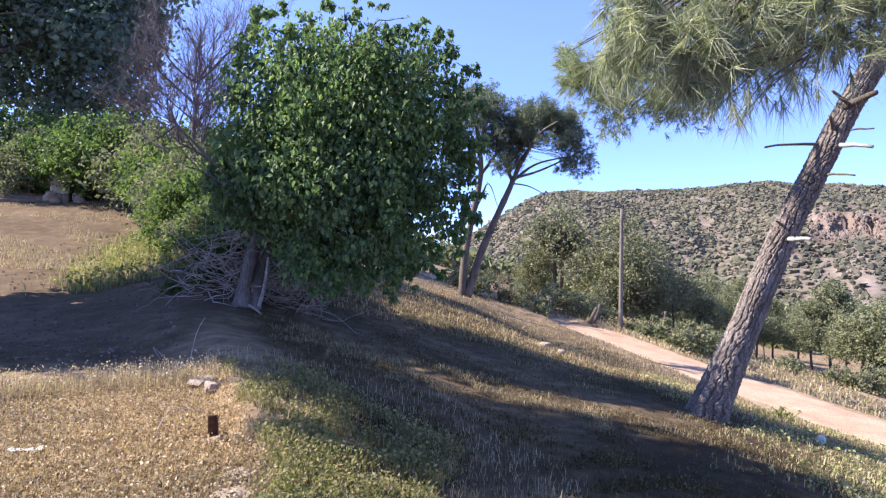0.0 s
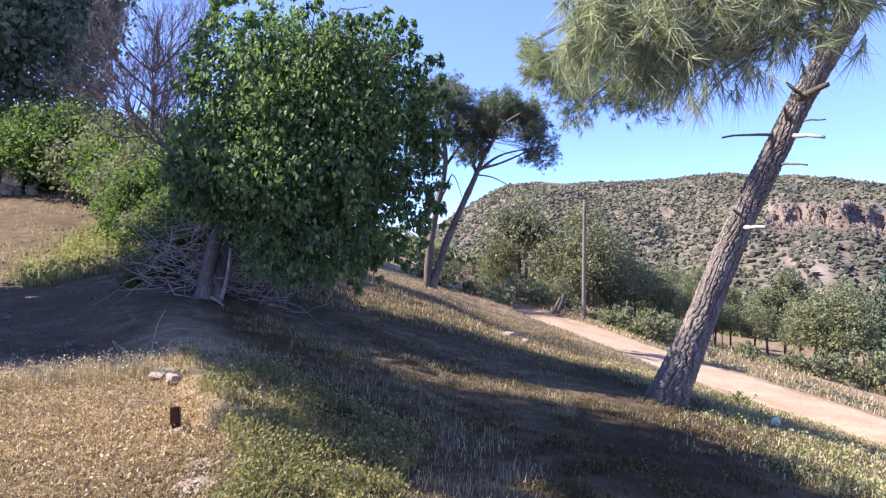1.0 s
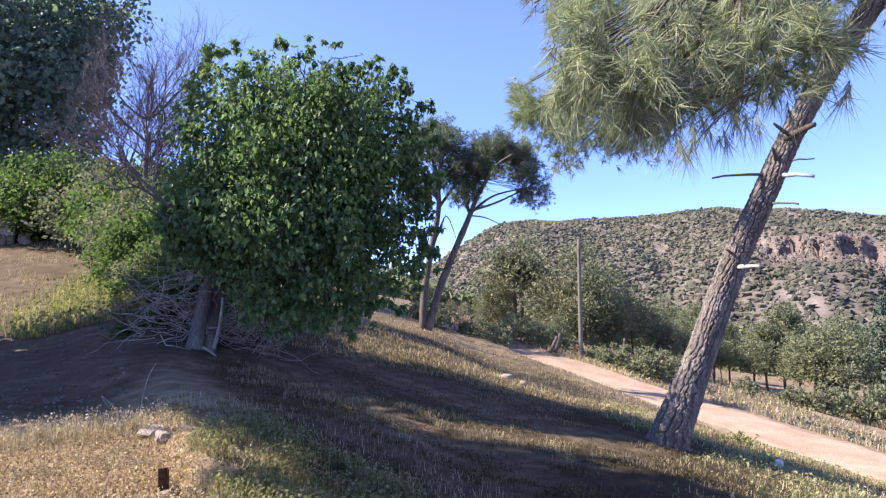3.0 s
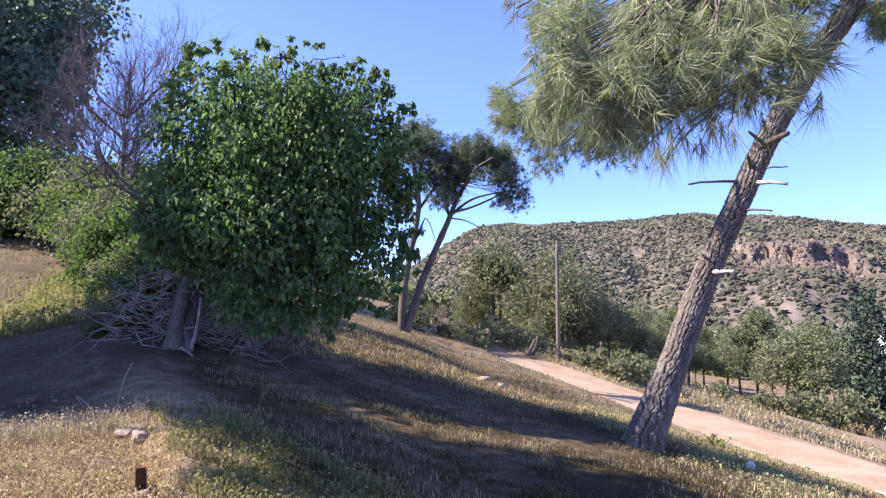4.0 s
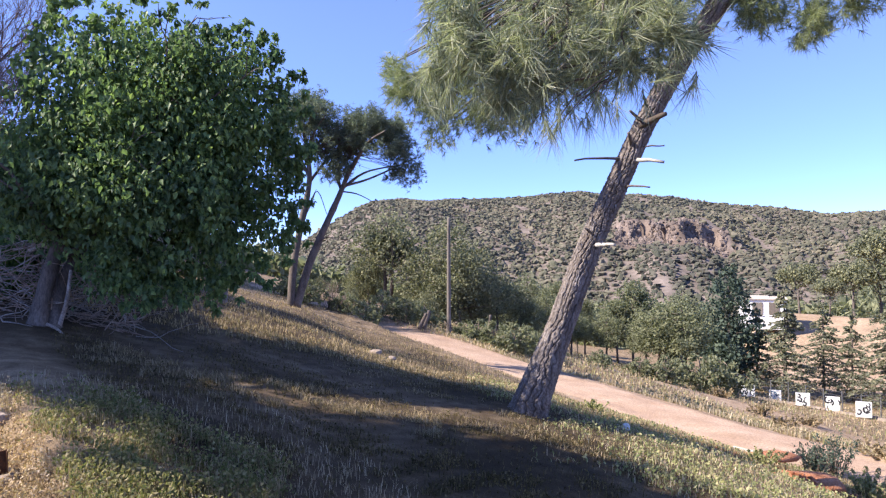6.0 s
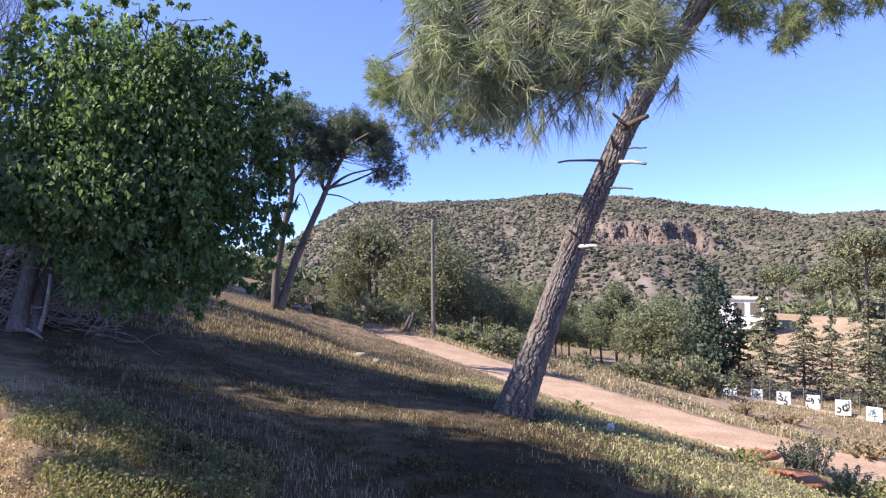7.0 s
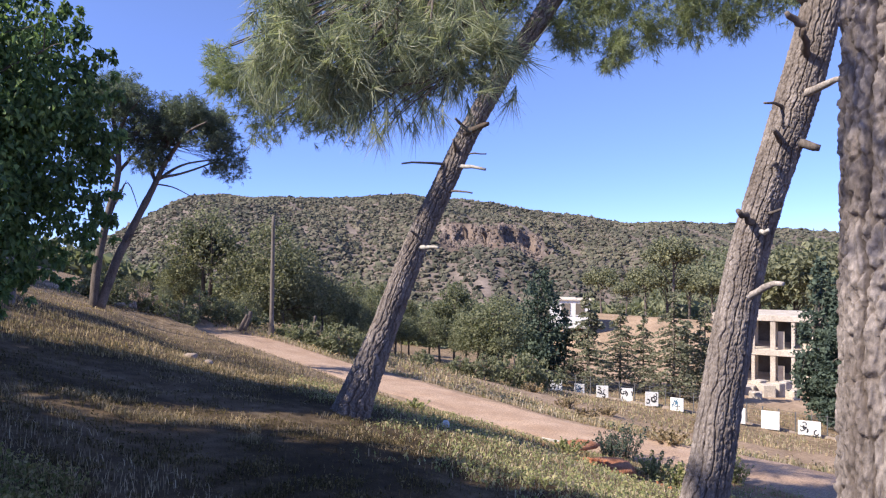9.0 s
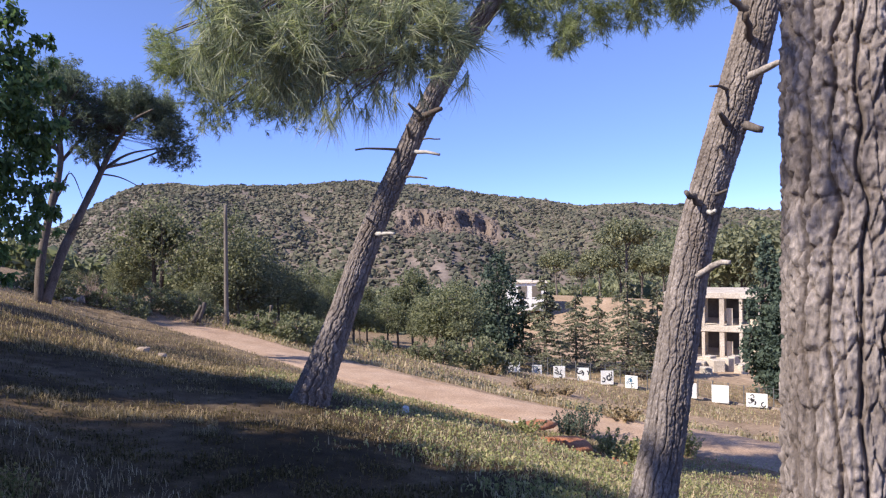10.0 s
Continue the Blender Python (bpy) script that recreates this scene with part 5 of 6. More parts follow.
def dark_tree():
    """The tall tree over the drive; its stem stands outside the view."""
    rng = np.random.default_rng(121)
    x, y = spot(-37.8, 35.0)
    at = np.array(ground_at(x, y))
    tree = thing("oak_tree", at, "tall dark evergreen oak spreading over the drive", "tree", "tall trees over the drive")
    path = smooth_path([at - [0, 0, 0.2], at + [0.1, 0.1, 3.5], at + [0.7, 0.2, 7.0], at + [1.6, 0.2, 13.0]], 22)
    part("trunk", tube(path, np.linspace(0.42, 0.14, 22), 12, 0.05, rng), BARK_GREY, tree, "dark rough stem", True)
    blobs = [(place(px, py, 1.5 * d), 1.5 * r) for px, py, d, r in ((40, 60, 23.0, 1.60), (130, 60, 23.0, 1.80), (200, 40, 23.6, 1.60), (230, 100, 23.6, 1.06), (160, 140, 23.0, 1.46), (60, 170, 23.0, 0.93), (110, -40, 23.0, 2.26), (230, -60, 23.6, 1.73), (20, -60, 23.0, 2.13), (120, 210, 23.0, 1.00), (200, 200, 23.6, 1.00), (-80, 40, 23.0, 2.13), (-90, -60, 23.0, 2.26), (150, 20, 26.0, 2.26), (20, 10, 26.0, 2.26), (260, 30, 24.2, 0.80), (-40, 150, 23.0, 0.93), (170, 90, 21.2, 1.33), (60, -10, 21.2, 1.33), (30, 215, 26.0, 1.0), (110, 225, 26.0, 1.0), (185, 205, 26.5, 1.0), (250, 170, 25.5, 0.9), (90, 130, 25.0, 1.8), (220, 60, 26.0, 1.8), (250, -20, 24.0, 1.3))]
    P, D, centre, _ = clumps(blobs, 30000, rng, 18, 0.3, 0.6)
    part("crown", bits(P, 0.29, rng), L_SHADE, tree, "dense dark leaves")
    boughs = [twigs(path[k], centre[rng.integers(0, len(centre), 12)], 0.08, rng, 5, 0.4) for k in (9, 12, 15, 18)]
    boughs.append(tube(smooth_path([path[10], place(0, 90, 33.7), place(60, 70, 33.7), place(105, 30, 33.7)], 12), np.linspace(0.18, 0.05, 12), 7, 0.05, rng))
    part("bough", join(boughs), BARK_GREY, tree, "dark boughs", True)
    # an oak out of view, its crown lobes set to shade the drive and the slope
    rng = np.random.default_rng(124)
    at = np.array(ground_at(-9.0, 8.0))
    oak = thing("oak_tree", at, "tall broad evergreen oak in the row beside the drive", "tree", "tall trees over the drive")
    stem = smooth_path([at - [0, 0, 0.2], at + [0.1, 0, 2.0], at + [0.0, -0.3, 4.5], at + [0.1, -1.6, 8.0]], 16)
    part("trunk", tube(stem, np.linspace(0.26, 0.1, 16), 10, 0.05, rng), BARK_GREY, oak, "dark rough stem", True)
    blobs = [((-9.3, 8.5, 3.7), (1.7, 1.8, 1.0)), ((-9.2, 10.3, 4.4), (1.4, 1.5, 1.2)), ((-8.9, 8.3, 5.2), (1.8, 1.8, 1.4)), ((-8.8, 8.6, 6.1), (2.0, 1.6, 1.1)), ((-9.0, 7.7, 4.5), (1.2, 1.0, 1.0)), ((-9.0, 8.5, 3.2), (1.3, 1.8, 0.9)), ((-9.2, 9.4, 5.9), (2.0, 2.0, 1.0)), ((-9.4, 6.8, 9.2), (1.8, 1.1, 1.0)), ((-9.2, 5.85, 9.75), (1.6, 0.7, 1.1)), ((-9.9, 5.4, 9.2), (1.0, 0.7, 0.7)), ((-8.7, 9.9, 6.2), (1.4, 1.5, 1.4)), ((-9.6, 11.3, 6.9), (1.7, 1.5, 1.7)), ((-9.2, 7.0, 7.8), (0.7, 0.9, 1.0)), ((-9.2, 4.9, 10.1), (0.7, 0.8, 1.0)), ((-9.2, 4.0, 10.3), (0.7, 0.8, 1.1)), ((-9.2, 10.6, 8.9), (0.9, 1.2, 1.4)), ((-9.3, 9.9, 8.3), (0.9, 0.8, 1.3)), ((-9.2, 11.8, 9.2), (0.9, 1.2, 1.4)), ((-9.2, 7.4, 6.8), (0.6, 0.7, 0.8)), ((-9.2, 6.5, 7.6), (0.5, 0.5, 0.6)), ((-9.2, 6.6, 8.7), (0.7, 0.8, 0.9))]
    P, D, centre, _ = clumps(blobs, 32000, rng, 18, 0.24, 0.6)
    part("crown", bits(P, 0.24, rng), L_SHADE, oak, "dense dark leaves")
    part("bough", join([twigs(stem[k], centre[rng.integers(0, len(centre), 10)], 0.06, rng, 5, 0.3) for k in (6, 9, 12)]), BARK_GREY, oak, "dark boughs", True)

dark_tree()


def bare_tree():
    rng = np.random.default_rng(131)
    x, y = spot(-19.9, 19.0)
    at = np.array(ground_at(x, y))
    tree = thing("bare_tree", at, "leafless dry tree with fine pinkish-grey twigs", "tree")
    part("trunk", tube(smooth_path([at - [0, 0, 0.2], at + [0.1, 0, 1.2], at + [-0.1, 0.1, 2.4], at + [0.05, 0, 3.6]], 14), np.linspace(0.1, 0.045, 14), 9, 0.05, rng), BARETWIG, tree, "", True)
    all_, ends = [], []
    for z, L in ((1.5, 1.2), (1.9, 1.3), (2.3, 1.4), (2.8, 1.4), (3.3, 1.4), (3.9, 1.4)):
        t, e = limbs(rng, at + [0, 0, z], [(math.cos(a), 0.6 * math.sin(a), 0.75) for a in rng.random(6) * 6.28], L, 0.028, 3, 5, 0.3, 0.35, 4)
        all_ += t
    part("bough", join(all_), BARETWIG, tree, "fine bare twigs", True)
    far_tree("bare_shrub", "dry leafless shrub beside the bare tree", "shrub", ground_at(*spot(-16.8, 16.5)), 2.6, SHRUB, 900, 0.12, L_OLIVE, TWIG, 132, 0.05)


bare_tree()


# ---- small things on the slope ----
def retaining_edge():
    """Rough stones that hold the edge of the terrace."""
    rng = np.random.default_rng(141)
    wall = thing("stone_edging", ground_at(-1.4, 4.7), "crumbling stone edging along the grassy terrace", "wall")
    for y in np.arange(2.6, 5.75, 0.2):
        x = float(np.interp(y, [0, 3.7, 5.9], [-0.7, -0.92, -1.95]))
        for low in (0, 1):
            s = np.array([0.24, 0.2, 0.15]) * (0.7 + 0.6 * rng.random(3))
            z = float(height(x - 0.25, y)) - 0.08 - 0.16 * low
            part("stone", boulder((x + 0.02 + 0.06 * low + 0.04 * rng.normal(), y + 0.05 * rng.normal(), z), s, rng, 0.14), STONE, wall)
    at = (-1.92, 5.67, 0.53)
    part("stone", boulder((at[0], at[1], at[2] + 0.0), (0.3, 0.22, 0.11), rng, 0.3), STONE, wall, "flat pale corner stone")
    for x, y, z, w in ((-1.02, 3.42, 0.34, 0.3), (-0.72, 3.5, 0.2, 0.2), (-0.78, 3.15, 0.22, 0.24), (-1.1, 3.75, 0.36, 0.22), (-0.66, 3.3, 0.12, 0.18)):
        part("stone", boulder((x, y, z), (w, w * 0.8, w * 0.55), rng, 0.25), STONE, wall, "pale broken edging block")
    for k in range(5):
        part("stone", boulder((at[0] - 0.15 + 0.3 * rng.random(), at[1] - 0.25 + 0.3 * rng.random(), at[2] - 0.04 + 0.05 * rng.random()), 0.08 + 0.12 * rng.random(3) * [1, 1, 0.6], rng, 0.3), STONE, wall)


retaining_edge()


def rusty_stake():
    x, y, z = (-1.45, 4.35, 0.41)
    stake = thing("rusty_stake", (x, y, z), "short rusty iron angle stake in dry grass", "stake")
    h = 0.16
    part("web", turned(box((-0.03, -0.004, -0.05), (0.03, 0.004, h), 0.002), (x, y, z), 25, 3), RUST, stake)
    part("flange", turned(box((0.024, -0.03, -0.05), (0.031, 0.03, h - 0.004), 0.002), (x, y, z), 25, 3), RUST, stake)
    rng = np.random.default_rng(151)
    alone("stone", boulder((x + 0.03, y - 0.03, z + 0.0), (0.16, 0.12, 0.06), rng), STONE, "small flat pale stone at the foot of the stake", "stone")
    # litter
    p = (-2.48, 4.08, 0.40)
    V = np.array([[-0.1, -0.03, 0.012], [0.0, -0.05, 0.03], [0.11, -0.01, 0.02], [0.09, 0.05, 0.035], [-0.01, 0.045, 0.012], [-0.09, 0.02, 0.03]])
    V = np.concatenate([V, V - [0, 0, 0.004]])
    alone("paper_scrap", (V + np.array(p), [np.array([[0, 1, 4, 5], [1, 2, 3, 4], [5 + 6, 4 + 6, 1 + 6, 0 + 6], [10, 9, 8, 7]]), np.array([[0, 6, 7], [0, 7, 1]])]), PAPER, "crumpled white paper scrap lying on dry grass", "litter")
    q = (4.76, 8.62, -0.75)
    bm = boulder((q[0], q[1], q[2] + 0.05), (0.12, 0.1, 0.11), rng, 0.12)
    alone("white_cup", bm, PAPER, "crushed white plastic cup lying in the grass", "litter")
    for at, w in (((2.27, 15.27, -0.46), 0.3), ((2.63, 15.25, -0.60), 0.24)):
        alone("stone", boulder((at[0], at[1], at[2] + 0.04), (w, w * 0.8, w * 0.5), rng), STONE, "pale stone lying in dry grass on the slope", "stone", "stones on the slope")
    a, b = np.array((9.26, 12.37, -2.33)), np.array((9.45, 11.88, -2.33))
    alone("plank", tube(np.linspace(a + [0, 0, 0.05], b + [0, 0, 0.06], 5), 0.03, 5, 0.1, rng), CUTWOOD, "pale broken stick lying beside red soil", "stick")


rusty_stake()


def brush_pile():
    rng = np.random.default_rng(161)
    at = place(455, 520, 10.0)
    pile = thing("brush_pile", (at[0], at[1], float(height(at[0], at[1]))), "heap of cut dry branches under the tree", "brush")
    for k in range(290):
        px = rng.uniform(335, 585)
        c = place(px, 0, rng.uniform(9.6, 11.0))
        g = float(height(c[0], c[1]))
        top = 0.75 * math.exp(-((px - 400) / 75) ** 2) + 0.55 * math.exp(-((px - 500) / 60) ** 2) + 0.1
        z = g + rng.random() * top
        d = unit(np.array([rng.normal(), 0.5 * rng.normal(), 0.3 * rng.normal()]))
        L = rng.uniform(0.3, 1.0)
        P = [np.array([c[0], c[1], z])]
        for _ in range(6):
            d = unit(d + 0.25 * rng.normal(size=3))
            q = P[-1] + d * L / 6
            q[2] = max(q[2], float(height(q[0], q[1])) + 0.01)
            P.append(q)
        part("branch", tube(np.array(P), np.linspace(rng.uniform(0.005, 0.012), 0.003, 7), 4, 0.05, rng, cap=False), DEADWOOD if k % 3 == 1 else TWIG, pile, "", True)
    for x0, y0, x1, y1, d, r in ((455, 555, 475, 455, 9.5, 0.03), (415, 425, 440, 405, 9.6, 0.03), (362, 470, 375, 420, 9.8, 0.012), (545, 520, 556, 545, 9.8, 0.015), (440, 540, 465, 560, 9.2, 0.02)):
        part("stick", tube(smooth_path([place(x0, y0, d), place((x0 + x1) / 2 + 4, (y0 + y1) / 2, d), place(x1, y1, d)], 8), np.linspace(r, r * 0.6, 8), 6, 0.08, rng), DEADWOOD, pile, "pale dead stick", True)
    for a, b, c in (((-1.80, 4.31, 0.41), (-1.84, 4.66, 0.43), (-1.66, 4.73, 0.44)), ((-2.67, 6.51, 0.56), (-2.82, 6.70, 0.57), (-2.47, 6.23, 0.53))):
        lift = np.array([0, 0, 0.07])
        alone("dry_stalk", tube(smooth_path([np.array(a) + lift * 0.3, np.array(b) + lift * 1.4, np.array(c) + lift], 9), np.linspace(0.005, 0.003, 9), 5, 0.05, rng), TWIG, "bent dry stalk lying over the terrace grass", "plant", "dry stalks")
    s = (-2.32, 6.31, 0.58)
    alone("dry_stalk", tube(smooth_path([s, (s[0] + 0.03, s[1], s[2] + 0.15), (s[0] + 0.07, s[1], s[2] + 0.3), (s[0] + 0.13, s[1] + 0.02, s[2] + 0.42)], 9), np.linspace(0.006, 0.002, 9), 5, 0.05, rng), DEADWOOD, "single dry stalk at the terrace corner", "plant")


brush_pile()


def stick_bush(name, label, at, h, w, n, leaf, size, per, seed, group):
    """A bush of thin upright stems with small leaves along them."""
    rng = np.random.default_rng(seed)
    bush = thing(name, at, label, "shrub", group)
    stems, P = [], []
    for _ in range(n):
        a, lean = rng.random() * 6.28, rng.random() * w
        tip = np.array(at) + [math.cos(a) * lean, math.sin(a) * lean, h * rng.uniform(0.55, 1.0)]
        foot = np.array(at) + [math.cos(a) * lean * 0.25, math.sin(a) * lean * 0.25, -0.05]
        path = smooth_path([foot, (foot + tip) / 2 + rng.normal(size=3) * 0.04 * h, tip], 7)
        stems.append(tube(path, np.linspace(0.007, 0.002, 7), 4, 0.05, rng, cap=False))
        u = rng.random(per)[:, None] ** 0.7
        P.append(foot + (tip - foot) * u + rng.normal(size=(per, 3)) * 0.03 * h)
    part("stem", join(stems), TWIG, bush, "", True)
    part("foliage", bits(np.concatenate(P), size, rng), leaf, bush)


def slope_bushes():
    group = "bushes above the road"
    for k, (at, h, w, n, leaf) in enumerate((((9.3, 10.2, -2.2), 0.5, 0.4, 26, L_CYPRESS), ((9.95, 10.49, -2.35), 0.75, 0.55, 40, L_CYPRESS), ((10.01, 10.98, -2.36), 0.5, 0.4, 22, L_CYPRESS))):
        stick_bush("twiggy_bush", "dark twiggy bush beside the red soil", at, h, w, n, leaf, 0.05, 26, 170 + k, group)
    for k, (at, h, w, n) in enumerate((((8.57, 8.38, -1.93), 0.4, 0.55, 44), ((10.94, 8.72, -2.48), 0.5, 0.35, 40), ((7.23, 9.01, -1.53), 0.25, 0.4, 36), ((5.41, 10.96, -1.00), 0.16, 0.3, 26), ((8.23, 7.52, -1.82), 0.4, 0.4, 50))):
        stick_bush("weed_clump", "pale green leafy weed clump on the slope", at, h, w, n, G_GREEN, 0.055, 22, 180 + k, "weeds on the slope")
    for k, (at, h) in enumerate((((17.94, 21.25, -4.60), 0.5), ((22.92, 25.44, -5.70), 0.4), ((12.33, 11.56, -2.56), 0.35), ((21.09, 28.99, -5.06), 0.5), ((20.57, 25.57, -5.16), 0.45), ((29.25, 25.32, -6.92), 0.5))):
        stick_bush("weed_clump", "dry green weed clump between the road and fence", at, h, 0.7, 40, G_MIX, 0.09, 20, 190 + k, "weeds on the verge")
    stick_bush("dry_shrub", "leafless dry shrub beside the twin pine", (2.22, 27.29, -0.19), 1.2, 0.6, 46, TWIG, 0.03, 8, 197, "dry shrubs")
    stick_bush("dry_shrub", "leafless dry shrub beside the twin pine", (2.73, 27.22, -0.30), 0.8, 0.5, 34, TWIG, 0.03, 8, 198, "dry shrubs")
    rng = np.random.default_rng(199)
    at = ground_at(7.43, 8.16, 0.03)
    V, F = boulder((0, 0, 0), (0.7, 0.65, 0.18), rng, 0.3)
    mound = thing("soil_mound", at, "small mound of freshly dug red soil", "soil")
    part("mass", (V + np.array(at), F), REDSOIL, mound, "", True)
    for _ in range(90):
        o = rng.normal(size=2) * [0.4, 0.35]
        z = float(height(at[0] + o[0], at[1] + o[1])) + 0.1 * math.exp(-(o @ o) * 6)
        part("clod", boulder((at[0] + o[0], at[1] + o[1], z), 0.03 + 0.05 * rng.random(3) ** 2, rng, 0.3), REDSOIL, mound)
    at = ground_at(8.20, 10.31, 0.03)
    V, F = boulder((0, 0, 0), (1.3, 0.6, 0.16), rng, 0.3)
    alone("soil_mound", (V + np.array(at), F), REDSOIL, "low spill of red soil at the road edge", "soil", smooth=True)


slope_bushes()


# ---- grass ----
def blades(xy, length, width, rng, lean=0.5):
    """Bent blades of three triangles, standing on the ground at xy."""
    n = len(xy)
    z = height(xy[:, 0], xy[:, 1])
    a = rng.random(n) * 2 * np.pi
    d = np.stack([np.cos(a), np.sin(a), np.zeros(n)], 1)
    s = np.stack([-np.sin(a), np.cos(a), np.zeros(n)], 1)
    L = (length * (0.5 + rng.random(n)))[:, None]
    w = np.broadcast_to(width, (n,))[:, None] * (0.6 + 0.8 * rng.random((n, 1)))
    k = lean * rng.random((n, 1))
    o = np.concatenate([xy, z[:, None] - 0.01], 1)
    up = np.array([0, 0, 1.0])
    m = o + up * L * 0.55 + d * L * k * 0.35
    t = o + up * L * (1 - 0.35 * k) + d * L * k
    V = np.stack([o - s * w, o + s * w, m - s * w * 0.8, m + s * w * 0.8, t], 1).reshape(-1, 3)
    q = np.arange(n)[:, None] * 5
    return V, [np.concatenate([q + [0, 1, 3], q + [0, 3, 2], q + [2, 3, 4]])]


def strew(n, az, near, far, keep, rng, power=1.0):
    """Places in a sector, thinning out with distance, where keep allows."""
    out = []
    while sum(map(len, out)) < n:
        r = near * (far / near) ** (rng.random(4 * n) ** power)
        a = np.radians(rng.uniform(az[0], az[1], 4 * n))
        x, y = r * np.sin(a), r * np.cos(a)
        ok = rng.random(4 * n) < keep(x, y)
        out.append(np.stack([x, y], 1)[ok])
    return np.concatenate(out)[:n]


def patch(x, y, s=1.0):
    return 0.5 + 0.5 * np.sin(1.9 * x * s + 2 * np.sin(1.3 * y * s)) * np.sin(2.3 * y * s + 1.7 * np.sin(1.1 * x * s))


def edge_x(y):
    return np.interp(y, [0, 3.7, 5.9, 8, 14, 22], [-0.7, -0.92, -1.95, -3.0, -5.0, -7.0])


def off_road(x, y):
    return (np.abs(x - road_x(y)) * 0.8 > 1.25 + 0.15 * np.sin(3 * y)) | (y > 31)


def all_grass():
    rng = np.random.default_rng(201)
    def add(name, label, xy, length, width, mat, lean=0.5):
        alone(name, blades(xy, length, width, rng, lean), mat, label, "grass", kind="stuff")
    terrace = strew(34000, (-42, -8), 3.0, 6.6, lambda x, y: (x < edge_x(y) + 0.05) & (y < 5.75 + 0.25 * np.sin(2.1 * x) + 0.15 * np.sin(5.3 * x)), rng)
    add("dry_grass", "short straw-coloured dry grass on the sunny terrace", terrace, 0.05, 0.0022, G_TERRACE, 0.9)
    crest = strew(2600, (-42, -14), 4.6, 6.9, lambda x, y: (x < edge_x(y)) & (np.abs(y - 5.6 - 0.25 * np.sin(2.1 * x)) < 0.28), rng)
    add("dry_grass", "taller dry grass stalks along the terrace rim", crest, 0.13, 0.002, G_DRY, 0.5)
    bank = strew(11000, (-26, 8), 3.0, 6.8, lambda x, y: (x > edge_x(y) + 0.12 - 0.16 * patch(x, y, 5.0)) & (x < edge_x(y) + 1.2 + 0.3 * np.sin(3 * y)) & (y < 6.0) & (patch(x, y, 3.1) + 0.3 * patch(x, y, 7.0) > 0.5), rng)
    add("weeds", "sunlit green and yellow weeds on the bank", bank[:4500], 0.08, 0.0032, G_BANK, 0.9)
    add("weeds", "half-dry weeds on the bank", bank[4500:], 0.09, 0.0025, G_MIX, 0.9)
    add("dry_grass", "dry stalks among the weeds on the bank", strew(3500, (-26, 12), 3.0, 6.8, lambda x, y: (x > edge_x(y)) & (x < edge_x(y) + 2.4), rng), 0.075, 0.002, G_DRY, 0.8)
    # shade-darkened blades, fading out towards the sunlit ground on the right
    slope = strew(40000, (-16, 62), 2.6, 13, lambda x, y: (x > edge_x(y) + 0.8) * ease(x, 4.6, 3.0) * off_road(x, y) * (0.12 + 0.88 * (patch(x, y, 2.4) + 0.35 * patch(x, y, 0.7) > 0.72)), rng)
    add("grass", "thin half-dry grass on the slope, tree shade in its colour", slope, 0.05, 0.003, G_SHADED, 0.8)
    # pale tufts held off the shaded left part, so that it stays dark
    pale = strew(10000, (-14, 55), 7.0, 18, lambda x, y: (x > edge_x(y) + 1.2) * ease(x, 0.3, 2.2) * off_road(x, y) * (patch(x + 3, y + 1, 1.9) > 0.66), rng)
    add("dry_grass", "tufts of pale dry grass on the slope", pale, 0.052, 0.0036, G_MIX, 1.1)
    # paler weeds laid along the sun streak to put its brightness in colour
    sun_strip = strew(3600, (-14, 14), 6.0, 9.6, lambda x, y: (np.abs(y - 7.5 + 0.25 * x - 0.3 * np.sin(2.7 * x)) < 0.6) * (patch(x, y, 2.1) > 0.5), rng)
    add("grass", "half-dry weeds brightening a sun streak on the slope", sun_strip, 0.07, 0.004, G_MIX, 1.1)
    far = strew(30000, (-20, 45), 11, 32, lambda x, y: (x > edge_x(y) + 0.5) * off_road(x, y) * (0.3 + 0.7 * patch(x, y, 0.5)) * (x < road_x(np.minimum(y, 30)) + 3), rng)
    add("dry_grass", "dry reddish-yellow grass higher up the slope", far, 0.085, 0.007, G_MIX, 0.8)
    right = strew(26000, (16, 66), 5.5, 16, lambda x, y: off_road(x, y) * (np.hypot(x - 7.43, y - 8.16) > 0.6) * (np.hypot(x - 7.8, y - 7.8) > 0.5) * (np.hypot(x - 8.2, y - 10.3) > 0.6) * (x < road_x(y)) * ease(x - 1.4 * patch(x, y, 0.9), 1.9, 3.7) * (0.3 + 0.7 * patch(x, y, 1.3)), rng)
    add("grass", "fresh green grass and weeds above the road", right[:15000], 0.065, 0.005, G_GREEN, 1.3)
    add("dry_grass", "straw-coloured grass above the road", right[15000:], 0.075, 0.004, G_DRY, 1.2)
    verge = strew(30000, (10, 66), 14, 50, lambda x, y: (x > road_x(y) + 1.7) * (0.25 + 0.75 * patch(x, y, 0.4)) * (np.abs(0.66 * x + 0.75 * y - 33.4) > 1.7), rng)
    add("grass", "rough green grass between the road and the fence", verge[:12000], 0.2, 0.012, G_GREEN, 0.9)
    add("dry_grass", "rough dry grass between the road and the fence", verge[12000:], 0.2, 0.012, G_DRY, 0.9)
    behind = strew(14000, (62, 318), 0.7, 7.5, lambda x, y: 0.2 + 0.8 * (patch(x, y, 1.4) > 0.4), rng, 0.6)
    add("dry_grass", "thin dry grass on the trodden top of the slope", behind, 0.05, 0.003, G_TERRACE, 1.0)
    def specks(name, label, xy, lo, hi, size, mat):
        z = height(xy[:, 0], xy[:, 1]) + lo + (hi - lo) * rng.random(len(xy))
        alone(name, bits(np.concatenate([xy, z[:, None]], 1), size, rng), mat, label, "grass", kind="stuff")
